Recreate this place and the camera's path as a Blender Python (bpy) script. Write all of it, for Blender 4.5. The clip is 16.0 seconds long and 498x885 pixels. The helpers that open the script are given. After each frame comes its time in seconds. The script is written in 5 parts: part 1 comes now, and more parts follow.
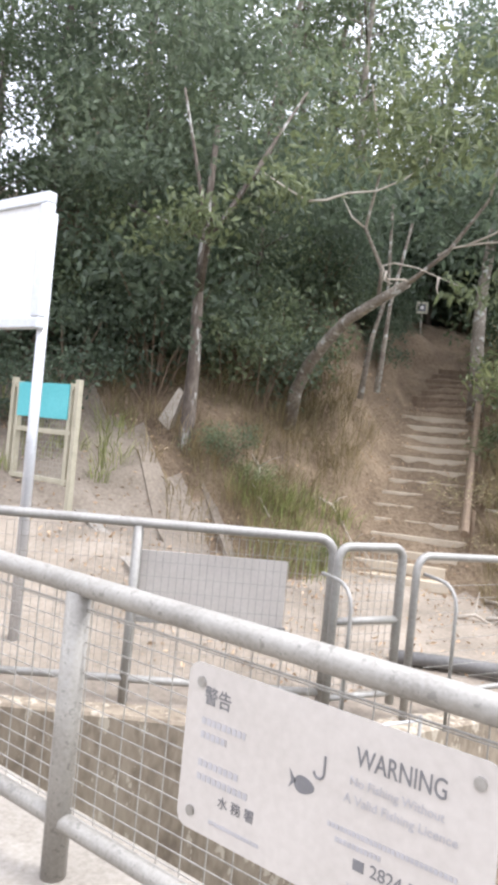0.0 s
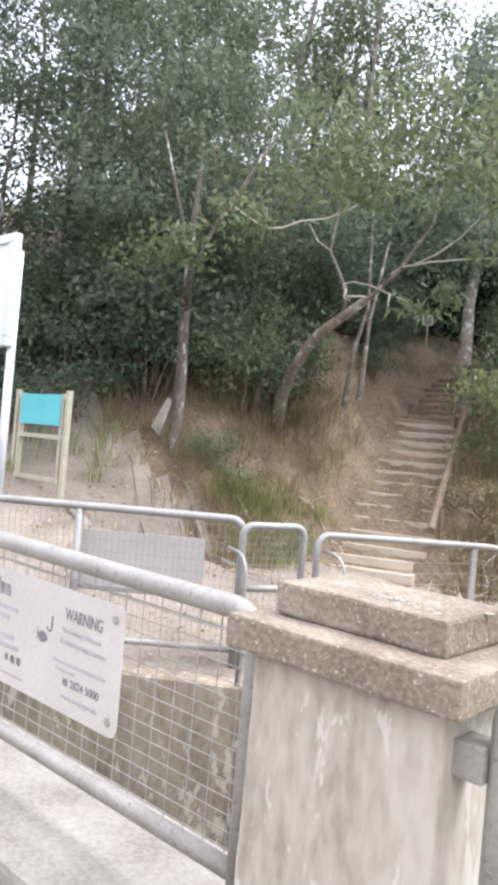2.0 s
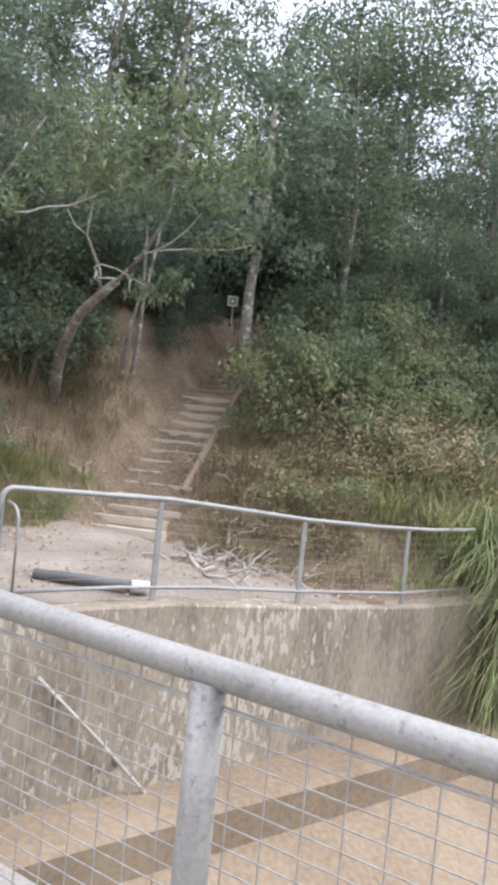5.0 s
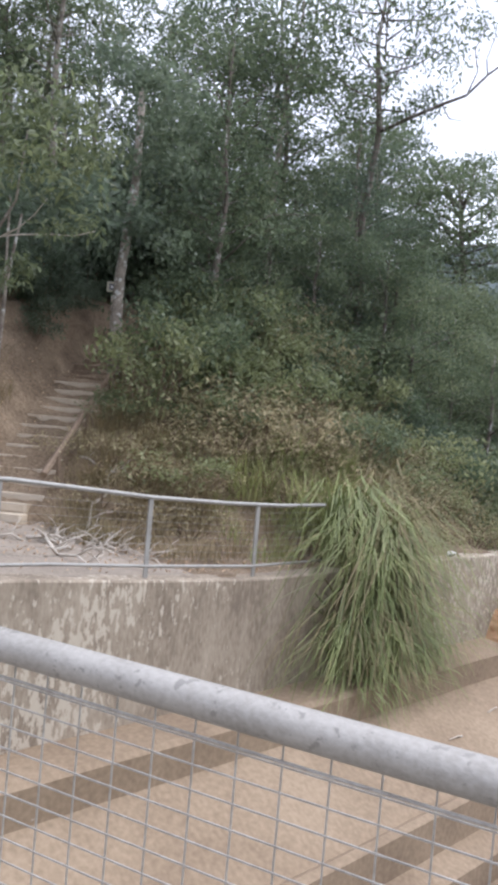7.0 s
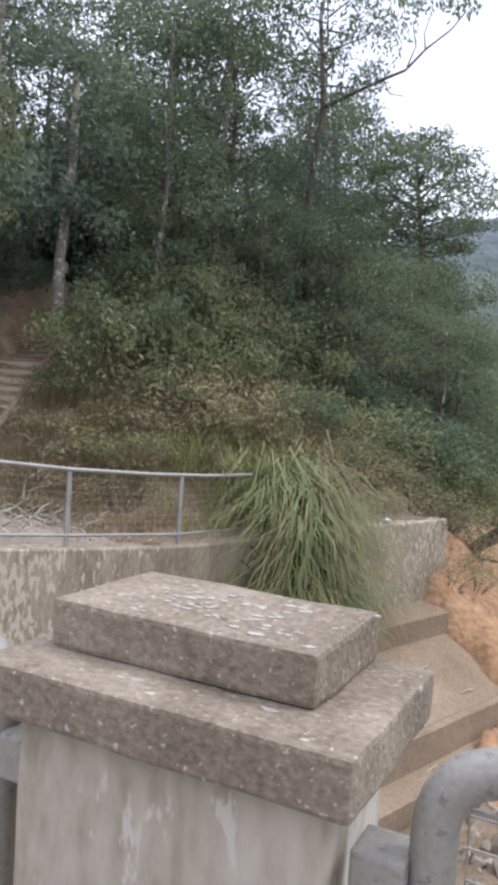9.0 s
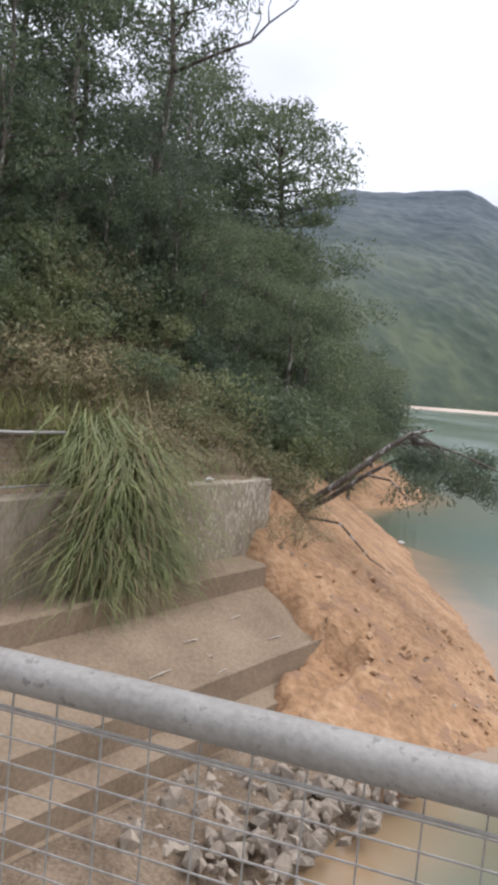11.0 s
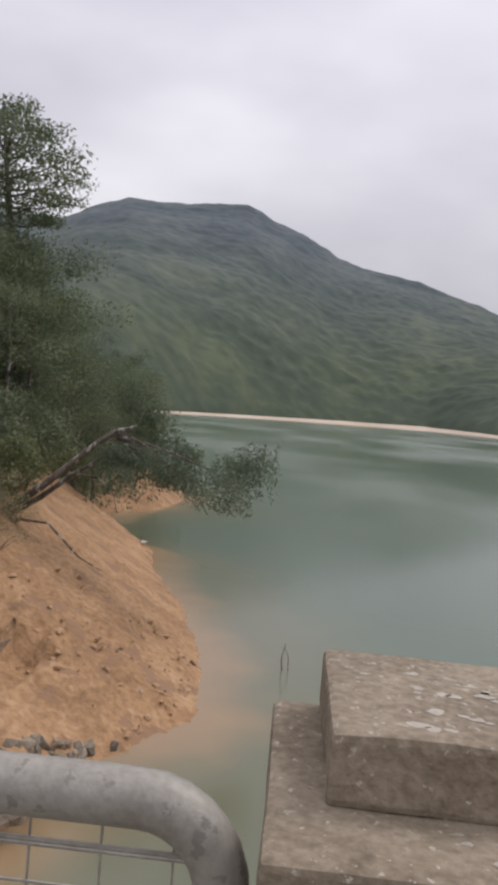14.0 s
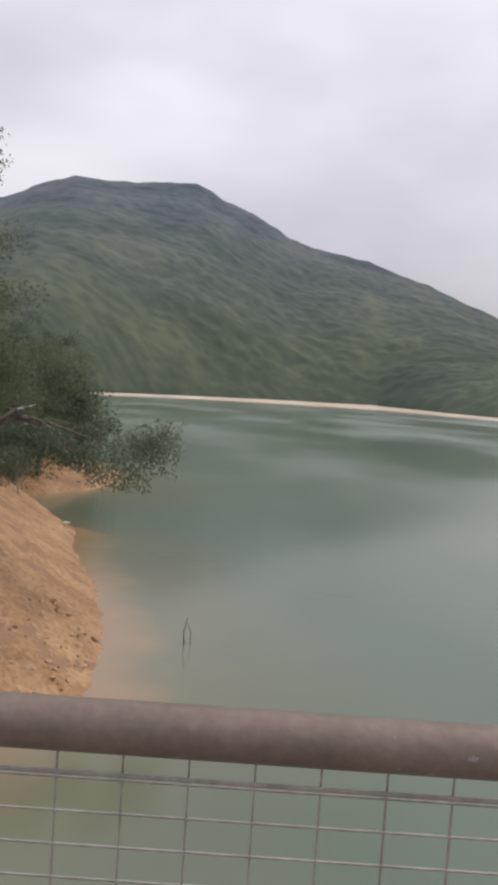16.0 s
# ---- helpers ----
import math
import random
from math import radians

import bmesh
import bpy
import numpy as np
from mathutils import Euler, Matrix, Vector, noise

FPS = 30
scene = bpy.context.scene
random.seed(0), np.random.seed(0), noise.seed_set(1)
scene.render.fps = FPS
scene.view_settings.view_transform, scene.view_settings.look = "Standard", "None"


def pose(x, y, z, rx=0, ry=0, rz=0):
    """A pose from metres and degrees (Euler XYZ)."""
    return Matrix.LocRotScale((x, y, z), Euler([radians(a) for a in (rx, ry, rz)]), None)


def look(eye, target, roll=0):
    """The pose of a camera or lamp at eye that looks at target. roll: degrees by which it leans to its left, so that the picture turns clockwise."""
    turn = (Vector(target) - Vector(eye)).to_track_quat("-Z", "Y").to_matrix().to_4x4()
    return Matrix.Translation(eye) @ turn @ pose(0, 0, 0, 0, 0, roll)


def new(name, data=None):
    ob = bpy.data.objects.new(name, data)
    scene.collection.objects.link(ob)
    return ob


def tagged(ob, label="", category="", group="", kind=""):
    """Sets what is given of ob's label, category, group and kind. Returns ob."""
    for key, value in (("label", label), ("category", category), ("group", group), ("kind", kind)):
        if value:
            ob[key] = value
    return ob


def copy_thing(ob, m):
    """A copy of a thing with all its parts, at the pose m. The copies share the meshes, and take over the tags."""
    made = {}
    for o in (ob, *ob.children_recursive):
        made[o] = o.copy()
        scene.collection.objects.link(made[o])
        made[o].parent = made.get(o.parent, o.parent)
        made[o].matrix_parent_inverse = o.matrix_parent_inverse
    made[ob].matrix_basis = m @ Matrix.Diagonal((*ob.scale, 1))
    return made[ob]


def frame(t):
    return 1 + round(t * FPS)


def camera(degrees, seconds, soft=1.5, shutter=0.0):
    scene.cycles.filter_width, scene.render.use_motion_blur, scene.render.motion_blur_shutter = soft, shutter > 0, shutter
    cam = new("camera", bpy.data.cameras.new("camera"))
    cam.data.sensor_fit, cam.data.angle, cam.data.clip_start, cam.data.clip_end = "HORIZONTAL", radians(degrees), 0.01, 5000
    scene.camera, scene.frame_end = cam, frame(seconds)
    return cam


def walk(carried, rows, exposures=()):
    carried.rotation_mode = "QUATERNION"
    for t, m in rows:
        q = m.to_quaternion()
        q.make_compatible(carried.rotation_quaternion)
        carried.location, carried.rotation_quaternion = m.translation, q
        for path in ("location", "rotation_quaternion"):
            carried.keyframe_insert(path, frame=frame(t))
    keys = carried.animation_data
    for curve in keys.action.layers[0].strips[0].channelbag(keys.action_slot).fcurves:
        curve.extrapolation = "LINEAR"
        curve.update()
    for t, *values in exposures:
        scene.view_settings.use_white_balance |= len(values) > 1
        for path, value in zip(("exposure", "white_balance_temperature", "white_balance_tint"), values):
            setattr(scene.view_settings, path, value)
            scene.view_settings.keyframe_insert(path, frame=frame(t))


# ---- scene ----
cam = camera(35.6, 16.0, soft=4.2)
PATH = [
    (0, (0.044, -0.09, 1.527), (-1.203, 1.473, 1.512), 5.5),
    (0.5, (0.418, -0.151, 1.527), (-0.846, 1.399, 1.508), 5.9),
    (1, (0.753, -0.105, 1.52), (-0.543, 1.418, 1.508), 5.8),
    (1.5, (1.069, -0.137, 1.526), (-0.27, 1.349, 1.516), 5.4),
    (2, (1.359, -0.154, 1.495), (-0.002, 1.312, 1.502), 5.1),
    (2.5, (1.693, -0.056, 1.513), (0.346, 1.422, 1.519), 5.0),
    (3, (2.024, 0.005, 1.522), (0.694, 1.499, 1.52), 4.8),
    (3.5, (2.304, 0.016, 1.529), (1.01, 1.541, 1.521), 5.4),
    (4, (2.617, 0.067, 1.527), (1.375, 1.634, 1.512), 5.6),
    (4.5, (2.929, 0.117, 1.52), (1.747, 1.73, 1.496), 5.5),
    (5, (3.247, 0.117, 1.546), (2.13, 1.775, 1.522), 5.7),
    (5.2, (3.34, 0.158, 1.556), (2.241, 1.829, 1.527), 5.5),
    (7.5, (4.321, 0.268, 1.526), (3.412, 2.05, 1.489), 4.8),
    (8, (4.535, 0.33, 1.513), (3.629, 2.112, 1.465), 4.5),
    (8.2, (4.669, 0.339, 1.507), (3.748, 2.114, 1.455), 3.8),
    (10.3, (5.94, 0.31, 1.536), (5.155, 2.144, 1.391), 5.0),
    (10.5, (6.105, 0.316, 1.531), (5.36, 2.166, 1.38), 5.1),
    (11, (6.475, 0.315, 1.571), (5.835, 2.204, 1.416), 5.4),
    (11.5, (6.848, 0.223, 1.597), (6.305, 2.142, 1.45), 5.0),
    (12, (7.132, 0.254, 1.578), (6.7, 2.201, 1.436), 5.0),
    (12.5, (7.504, 0.32, 1.586), (7.18, 2.288, 1.443), 4.6),
    (13, (7.839, 0.369, 1.569), (7.599, 2.351, 1.447), 5.2),
    (13.5, (8.19, 0.464, 1.543), (8.014, 2.454, 1.449), 5.1),
    (14, (8.518, 0.517, 1.513), (8.39, 2.511, 1.425), 4.6),
    (14.5, (8.863, 0.538, 1.508), (8.779, 2.534, 1.408), 4.8),
    (15, (9.198, 0.433, 1.545), (9.149, 2.429, 1.428), 4.9),
    (15.5, (9.533, 0.451, 1.517), (9.499, 2.446, 1.39), 5.0),
    (16, (9.753, 0.423, 1.506), (9.747, 2.417, 1.378), 3.9),
]
walk(cam, [(t, look(eye, target, roll)) for t, eye, target, roll in PATH],
     [(0, 1.42, 6000, 10), (3.0, 1.4, 5820, 11), (5.0, 1.05, 5720, 11), (7.5, 0.7, 5740, 12), (10.5, 0.36, 5900, 11), (12.5, -0.05, 6350, 11), (14.0, -0.28, 6450, 12), (16, -0.24, 6500, 12)])

# ---- sky, sun ----
world = bpy.data.worlds.new("world")
scene.world = world
world.use_nodes = True
wn, wl = world.node_tree.nodes, world.node_tree.links
wn.clear()
w_out = wn.new("ShaderNodeOutputWorld")
w_bg = wn.new("ShaderNodeBackground")
w_sky = wn.new("ShaderNodeTexSky")
w_sky.sky_type = "NISHITA"
w_sky.sun_disc = False
w_sky.sun_elevation, w_sky.sun_rotation = radians(54), radians(60)
w_sky.air_density, w_sky.dust_density, w_sky.ozone_density = 1.0, 4.0, 1.0
w_co = wn.new("ShaderNodeTexCoord")
w_map = wn.new("ShaderNodeMapping")
w_map.inputs["Scale"].default_value = (1.3, 1.3, 3.0)
w_noise = wn.new("ShaderNodeTexNoise")
w_noise.inputs["Scale"].default_value, w_noise.inputs["Detail"].default_value = 1.5, 4
w_noise.inputs["Roughness"].default_value = 0.42
w_ramp = wn.new("ShaderNodeValToRGB")
w_ramp.color_ramp.elements[0].position, w_ramp.color_ramp.elements[0].color = 0.3, (5.9, 5.8, 6.5, 1)
w_ramp.color_ramp.elements[1].position, w_ramp.color_ramp.elements[1].color = 0.7, (11.0, 10.85, 11.3, 1)
w_mix = wn.new("ShaderNodeMix")
w_mix.data_type = "RGBA"
w_mix.inputs[0].default_value = 0.88
wl.new(w_co.outputs["Generated"], w_map.inputs["Vector"])
wl.new(w_map.outputs[0], w_noise.inputs["Vector"])
wl.new(w_noise.outputs["Fac"], w_ramp.inputs[0])
wl.new(w_sky.outputs[0], w_mix.inputs[6])
w_sep = wn.new("ShaderNodeSeparateXYZ")
w_up = wn.new("ShaderNodeMapRange")
w_up.inputs["From Min"].default_value, w_up.inputs["From Max"].default_value = 0.0, 1.0
w_up.inputs["To Min"].default_value, w_up.inputs["To Max"].default_value = 0.52, 1.82
w_dome = wn.new("ShaderNodeVectorMath")
w_dome.operation = "SCALE"
wl.new(w_co.outputs["Generated"], w_sep.inputs[0])
wl.new(w_sep.outputs["Z"], w_up.inputs[0])
wl.new(w_ramp.outputs[0], w_dome.inputs[0])
wl.new(w_up.outputs[0], w_dome.inputs["Scale"])
wl.new(w_dome.outputs[0], w_mix.inputs[7])
wl.new(w_mix.outputs[2], w_bg.inputs["Color"])
w_bg.inputs["Strength"].default_value = 0.118
wl.new(w_bg.outputs[0], w_out.inputs["Surface"])
sun_data = bpy.data.lights.new("sun", "SUN")
sun_data.energy, sun_data.angle, sun_data.color = 1.3, radians(16), (1.0, 0.96, 0.9)
sun = new("sun", sun_data)
sun.matrix_world = look((0, 0, 30), (-19, -11, 0))


# ---- materials ----
def material(name, colors, rough=0.85, scale=6.0, fine=60.0, bump=0.3, metal=0.0, stretch=(1, 1, 1), patch=None, patch_at=0.62, patch_scale=9.0,
             island=0.0, leaf=0.0, depth=0.02, piece=0.0, gather=0.0):
    """Two or three colours mixed by a coarse and a fine noise, with relief; patch: a colour of flaky spots; island: random tone per leaf; piece: per object."""
    m = bpy.data.materials.new(name)
    m.use_nodes = True
    n, l = m.node_tree.nodes, m.node_tree.links
    b = n["Principled BSDF"]
    b.inputs["Roughness"].default_value, b.inputs["Metallic"].default_value = rough, metal
    co, mp = n.new("ShaderNodeTexCoord"), n.new("ShaderNodeMapping")
    mp.inputs["Scale"].default_value = stretch
    l.new(co.outputs["Object"], mp.inputs["Vector"])
    a, f = n.new("ShaderNodeTexNoise"), n.new("ShaderNodeTexNoise")
    a.inputs["Scale"].default_value, a.inputs["Detail"].default_value = scale, 5
    f.inputs["Scale"].default_value, f.inputs["Detail"].default_value = fine, 4
    l.new(mp.outputs[0], a.inputs["Vector"])
    l.new(mp.outputs[0], f.inputs["Vector"])
    add = n.new("ShaderNodeMath")
    add.operation = "MULTIPLY_ADD"
    add.inputs[1].default_value = 0.45
    l.new(f.outputs["Fac"], add.inputs[0])
    sc = n.new("ShaderNodeMath")
    sc.operation = "MULTIPLY"
    sc.inputs[1].default_value = 0.55
    l.new(a.outputs["Fac"], sc.inputs[0])
    l.new(sc.outputs[0], add.inputs[2])
    ramp = n.new("ShaderNodeValToRGB")
    els = ramp.color_ramp.elements
    els[0].position, els[1].position = 0.36, 0.64
    els[0].color, els[1].color = (*colors[0], 1), (*colors[-1], 1)
    if len(colors) > 2:
        e = els.new(0.5)
        e.color = (*colors[1], 1)
    l.new(add.outputs[0], ramp.inputs[0])
    out = ramp.outputs[0]
    if patch:
        p = n.new("ShaderNodeTexNoise")
        p.inputs["Scale"].default_value, p.inputs["Detail"].default_value, p.inputs["Roughness"].default_value = patch_scale, 5, 0.62
        l.new(mp.outputs[0], p.inputs["Vector"])
        pr = n.new("ShaderNodeValToRGB")
        pr.color_ramp.elements[0].position, pr.color_ramp.elements[1].position = patch_at, patch_at + 0.03
        if gather:
            wide, lift = n.new("ShaderNodeTexNoise"), n.new("ShaderNodeMath")
            wide.inputs["Scale"].default_value, wide.inputs["Detail"].default_value = 0.55, 2
            lift.operation = "MULTIPLY_ADD"
            lift.inputs[1].default_value = gather
            l.new(co.outputs["Object"], wide.inputs["Vector"])
            l.new(wide.outputs["Fac"], lift.inputs[0])
            l.new(p.outputs["Fac"], lift.inputs[2])
            l.new(lift.outputs[0], pr.inputs[0])
        else:
            l.new(p.outputs["Fac"], pr.inputs[0])
        mix = n.new("ShaderNodeMix")
        mix.data_type = "RGBA"
        l.new(pr.outputs[0], mix.inputs[0])
        l.new(out, mix.inputs[6])
        mix.inputs[7].default_value = (*patch, 1)
        out = mix.outputs[2]
    if island or piece:
        hs = n.new("ShaderNodeHueSaturation")
        mr = n.new("ShaderNodeMapRange")
        amount = island or piece
        mr.inputs["To Min"].default_value, mr.inputs["To Max"].default_value = 1 - amount, 1 + amount
        if island:
            info, hue, hue_range = n.new("ShaderNodeObjectInfo"), n.new("ShaderNodeHueSaturation"), n.new("ShaderNodeMapRange")
            hue_range.inputs["To Min"].default_value, hue_range.inputs["To Max"].default_value = 0.478, 0.512
            val_range = n.new("ShaderNodeMapRange")
            val_range.inputs["From Min"].default_value, val_range.inputs["From Max"].default_value = 1.0, 0.0
            val_range.inputs["To Min"].default_value, val_range.inputs["To Max"].default_value = 0.8, 1.3
            l.new(info.outputs["Random"], hue_range.inputs[0])
            l.new(info.outputs["Random"], val_range.inputs[0])
            l.new(hue_range.outputs[0], hue.inputs["Hue"])
            l.new(val_range.outputs[0], hue.inputs["Value"])
            l.new(out, hue.inputs["Color"])
            out = hue.outputs[0]
            g = n.new("ShaderNodeNewGeometry")
            l.new(g.outputs["Random Per Island"], mr.inputs[0])
        else:
            g = n.new("ShaderNodeObjectInfo")
            l.new(g.outputs["Random"], mr.inputs[0])
        l.new(mr.outputs[0], hs.inputs["Value"])
        l.new(out, hs.inputs["Color"])
        out = hs.outputs[0]
    l.new(out, b.inputs["Base Color"])
    if bump:
        bp = n.new("ShaderNodeBump")
        bp.inputs["Strength"].default_value, bp.inputs["Distance"].default_value = bump, depth
        l.new(add.outputs[0], bp.inputs["Height"])
        l.new(bp.outputs[0], b.inputs["Normal"])
    if leaf:
        t, ms = n.new("ShaderNodeBsdfTranslucent"), n.new("ShaderNodeMixShader")
        l.new(out, t.inputs["Color"])
        ms.inputs[0].default_value = leaf
        l.new(b.outputs[0], ms.inputs[1])
        l.new(t.outputs[0], ms.inputs[2])
        l.new(ms.outputs[0], n["Material Output"].inputs["Surface"])
    return m


M = {
    "galv": material("galvanised_paint", [(0.23, 0.212, 0.182), (0.29, 0.27, 0.235), (0.335, 0.313, 0.275)], 0.55, 6, 90, 0.2, 0.2, patch=(0.205, 0.19, 0.165), patch_at=0.6, patch_scale=40),
    "galv_brown": material("rusty_brown_paint", [(0.135, 0.1, 0.076), (0.165, 0.125, 0.096), (0.195, 0.152, 0.12)], 0.55, 9, 70, 0.15, 0.2, patch=(0.33, 0.3, 0.29), patch_at=0.68, patch_scale=22),
    "wire": material("wire_steel", [(0.26, 0.24, 0.21), (0.4, 0.38, 0.34)], 0.5, 20, 90, 0.1, 0.4),
    "galv_far": material("galvanised_steel_dull", [(0.24, 0.225, 0.2), (0.33, 0.315, 0.285)], 0.5, 7, 50, 0.1, 0.2),
    "pillar": material("weathered_concrete", [(0.13, 0.1, 0.067), (0.21, 0.167, 0.118), (0.3, 0.247, 0.182)], 0.95, 5, 85, 0.9, patch=(0.4, 0.355, 0.29), patch_at=0.62, patch_scale=80, depth=0.012),
    "flake": material("old_white_paint", [(0.3, 0.265, 0.215), (0.44, 0.4, 0.34)], 0.9, 20, 120, 0.4, depth=0.004),
    "deck": material("deck_concrete", [(0.19, 0.165, 0.135), (0.265, 0.235, 0.195), (0.325, 0.293, 0.25)], 0.9, 3, 60, 0.35, depth=0.01),
    "wall": material("stained_wall_concrete", [(0.17, 0.132, 0.094), (0.265, 0.215, 0.155), (0.335, 0.277, 0.205)], 0.93, 2.6, 22, 0.5, stretch=(1, 1, 0.4), patch=(0.43, 0.37, 0.285), patch_at=0.875, patch_scale=15, depth=0.02, gather=0.6),
    "plaster": material("stained_pale_plaster", [(0.24, 0.2, 0.15), (0.37, 0.32, 0.25), (0.45, 0.4, 0.325)], 0.93, 2.4, 30, 0.35, stretch=(1, 1, 0.35), patch=(0.5, 0.46, 0.39), patch_at=0.6, patch_scale=10, depth=0.008),
    "apron": material("silted_concrete", [(0.165, 0.117, 0.074), (0.222, 0.162, 0.103), (0.28, 0.21, 0.138)], 0.95, 0.7, 16, 0.45, depth=0.015),
    "soil": material("forest_soil", [(0.09, 0.062, 0.037), (0.17, 0.122, 0.076), (0.25, 0.185, 0.122)], 0.97, 1.6, 19, 1.0, depth=0.09),
    "sand": material("orange_sand", [(0.22, 0.125, 0.062), (0.345, 0.2, 0.1), (0.45, 0.285, 0.16)], 0.97, 0.8, 7, 1.0, depth=0.14, patch=(0.27, 0.158, 0.09), patch_at=0.56, patch_scale=1.1),
    "clod": material("crumbled_earth", [(0.33, 0.205, 0.11), (0.46, 0.3, 0.175)], 0.97, 4, 30, 0.3, depth=0.006),
    "path": material("dusty_landing", [(0.17, 0.138, 0.103), (0.24, 0.198, 0.152), (0.31, 0.26, 0.206)], 0.95, 1.4, 25, 0.5, depth=0.02),
    "stone": material("grey_stone", [(0.2, 0.16, 0.118), (0.32, 0.265, 0.2)], 0.9, 4, 30, 0.5, piece=0.28),
    "step": material("step_concrete", [(0.33, 0.255, 0.175), (0.42, 0.34, 0.24), (0.5, 0.42, 0.31)], 0.95, 4, 40, 0.5, depth=0.015),
    "nosing": material("pale_step_edge", [(0.42, 0.35, 0.26), (0.5, 0.43, 0.33)], 0.95, 6, 40, 0.4, depth=0.01),
    "blue_paint": material("flaking_blue_paint", [(0.17, 0.225, 0.3), (0.27, 0.315, 0.37)], 0.6, 30, 120, 0.3, patch=(0.6, 0.6, 0.58), patch_at=0.6, patch_scale=60),
    "bark": material("dark_bark", [(0.06, 0.045, 0.035), (0.12, 0.095, 0.075), (0.2, 0.17, 0.14)], 0.95, 5, 30, 0.8, stretch=(1, 1, 0.3), patch=(0.4, 0.385, 0.35), patch_at=0.575, patch_scale=7, depth=0.03),
    "bark_mid": material("grey_brown_bark", [(0.12, 0.095, 0.075), (0.2, 0.17, 0.135), (0.3, 0.26, 0.21)], 0.95, 5, 30, 0.8, patch=(0.4, 0.39, 0.35), patch_at=0.57, patch_scale=9, depth=0.02),
    "dead": material("bleached_wood", [(0.34, 0.29, 0.23), (0.5, 0.45, 0.38)], 0.9, 8, 40, 0.4, depth=0.01),
    "timber": material("weathered_timber", [(0.13, 0.09, 0.06), (0.22, 0.16, 0.105)], 0.9, 3, 40, 0.5, stretch=(6, 6, 1), depth=0.01),
    "frame_paint": material("cream_gate_paint", [(0.36, 0.33, 0.24), (0.47, 0.43, 0.32)], 0.6, 8, 60, 0.15),
    "teal": material("turquoise_panel", [(0.1, 0.42, 0.44), (0.14, 0.5, 0.52)], 0.5, 3, 40, 0.05),
    "board": material("white_board", [(0.62, 0.595, 0.565), (0.71, 0.685, 0.655)], 0.4, 2, 30, 0.03),
    "alu": material("aluminium", [(0.55, 0.55, 0.56), (0.68, 0.68, 0.69)], 0.35, 6, 60, 0.05, 0.5),
    "sign": material("sign_white", [(0.44, 0.4, 0.355), (0.51, 0.468, 0.42)], 0.45, 4, 50, 0.04),
    "ink": material("sign_grey_print", [(0.14, 0.135, 0.135), (0.18, 0.175, 0.175)], 0.6, 9, 50, 0.0),
    "ink_pale": material("sign_faded_print", [(0.36, 0.345, 0.34), (0.42, 0.4, 0.4)], 0.6, 9, 50, 0.0),
    "pipe_dark": material("dark_plastic_pipe", [(0.1, 0.094, 0.086), (0.165, 0.155, 0.142)], 0.6, 5, 40, 0.1),
    "pipe_white": material("white_plastic", [(0.66, 0.64, 0.6), (0.76, 0.74, 0.7)], 0.5, 5, 40, 0.05),
    "leaf_dark": material("leaf_dark_green", [(0.088, 0.118, 0.078), (0.115, 0.148, 0.094), (0.145, 0.178, 0.11)], 0.5, 0.5, 3, 0, island=0.3, leaf=0.55),
    "leaf_mid": material("leaf_mid_green", [(0.1, 0.13, 0.075), (0.13, 0.165, 0.09), (0.17, 0.2, 0.105)], 0.55, 0.6, 3, 0, island=0.3, leaf=0.5),
    "leaf_light": material("leaf_yellow_green", [(0.135, 0.158, 0.072), (0.178, 0.203, 0.095), (0.23, 0.25, 0.125)], 0.45, 0.8, 4, 0, island=0.3, leaf=0.45),
    "grass": material("grass_green", [(0.14, 0.17, 0.055), (0.21, 0.235, 0.085), (0.3, 0.315, 0.135)], 0.6, 1.2, 6, 0, island=0.35, leaf=0.3),
    "grass_dry": material("grass_dry", [(0.13, 0.112, 0.052), (0.2, 0.168, 0.082), (0.28, 0.232, 0.122)], 0.8, 1.2, 6, 0, island=0.3, leaf=0.2),
    "litter": material("leaf_litter", [(0.24, 0.17, 0.1), (0.34, 0.25, 0.15), (0.46, 0.37, 0.24)], 0.9, 3, 9, 0, island=0.4),
    "vine": material("dry_vines", [(0.19, 0.17, 0.085), (0.28, 0.245, 0.13), (0.39, 0.335, 0.2)], 0.85, 1.5, 7, 0, island=0.4, leaf=0.2),
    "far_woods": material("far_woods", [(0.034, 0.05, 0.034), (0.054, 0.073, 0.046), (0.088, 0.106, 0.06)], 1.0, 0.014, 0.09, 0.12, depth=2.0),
    "far_sand": material("far_sand", [(0.42, 0.33, 0.25), (0.56, 0.47, 0.38)], 1.0, 0.03, 0.3, 0.2),
    "roof": material("roof_grey", [(0.25, 0.24, 0.23), (0.33, 0.32, 0.31)], 0.9, 0.5, 4, 0.1),
}


WATER = -4.2
# plan of the far bank: s along its retaining wall, d behind the wall's face
ORIGIN, ALONG, BEHIND = Vector((-1.42, 5.99, 0)), Vector((0.3154, 0.949, 0)), Vector((-0.949, 0.3154, 0))
SHORE = [(-2, -3.6), (4, -4.6), (6.6, -4.8), (8.2, -4.9), (10.6, -5.3), (12.4, -4.7), (15.0, -3.2), (17.4, -1.6), (21.4, 1.6), (24.0, 3.0), (25.2, 6.0), (28.2, 10.3), (31.5, 9.4), (34.9, 8.4), (40.7, 9.8), (47.5, 15.5), (52, 24), (80, 34)]


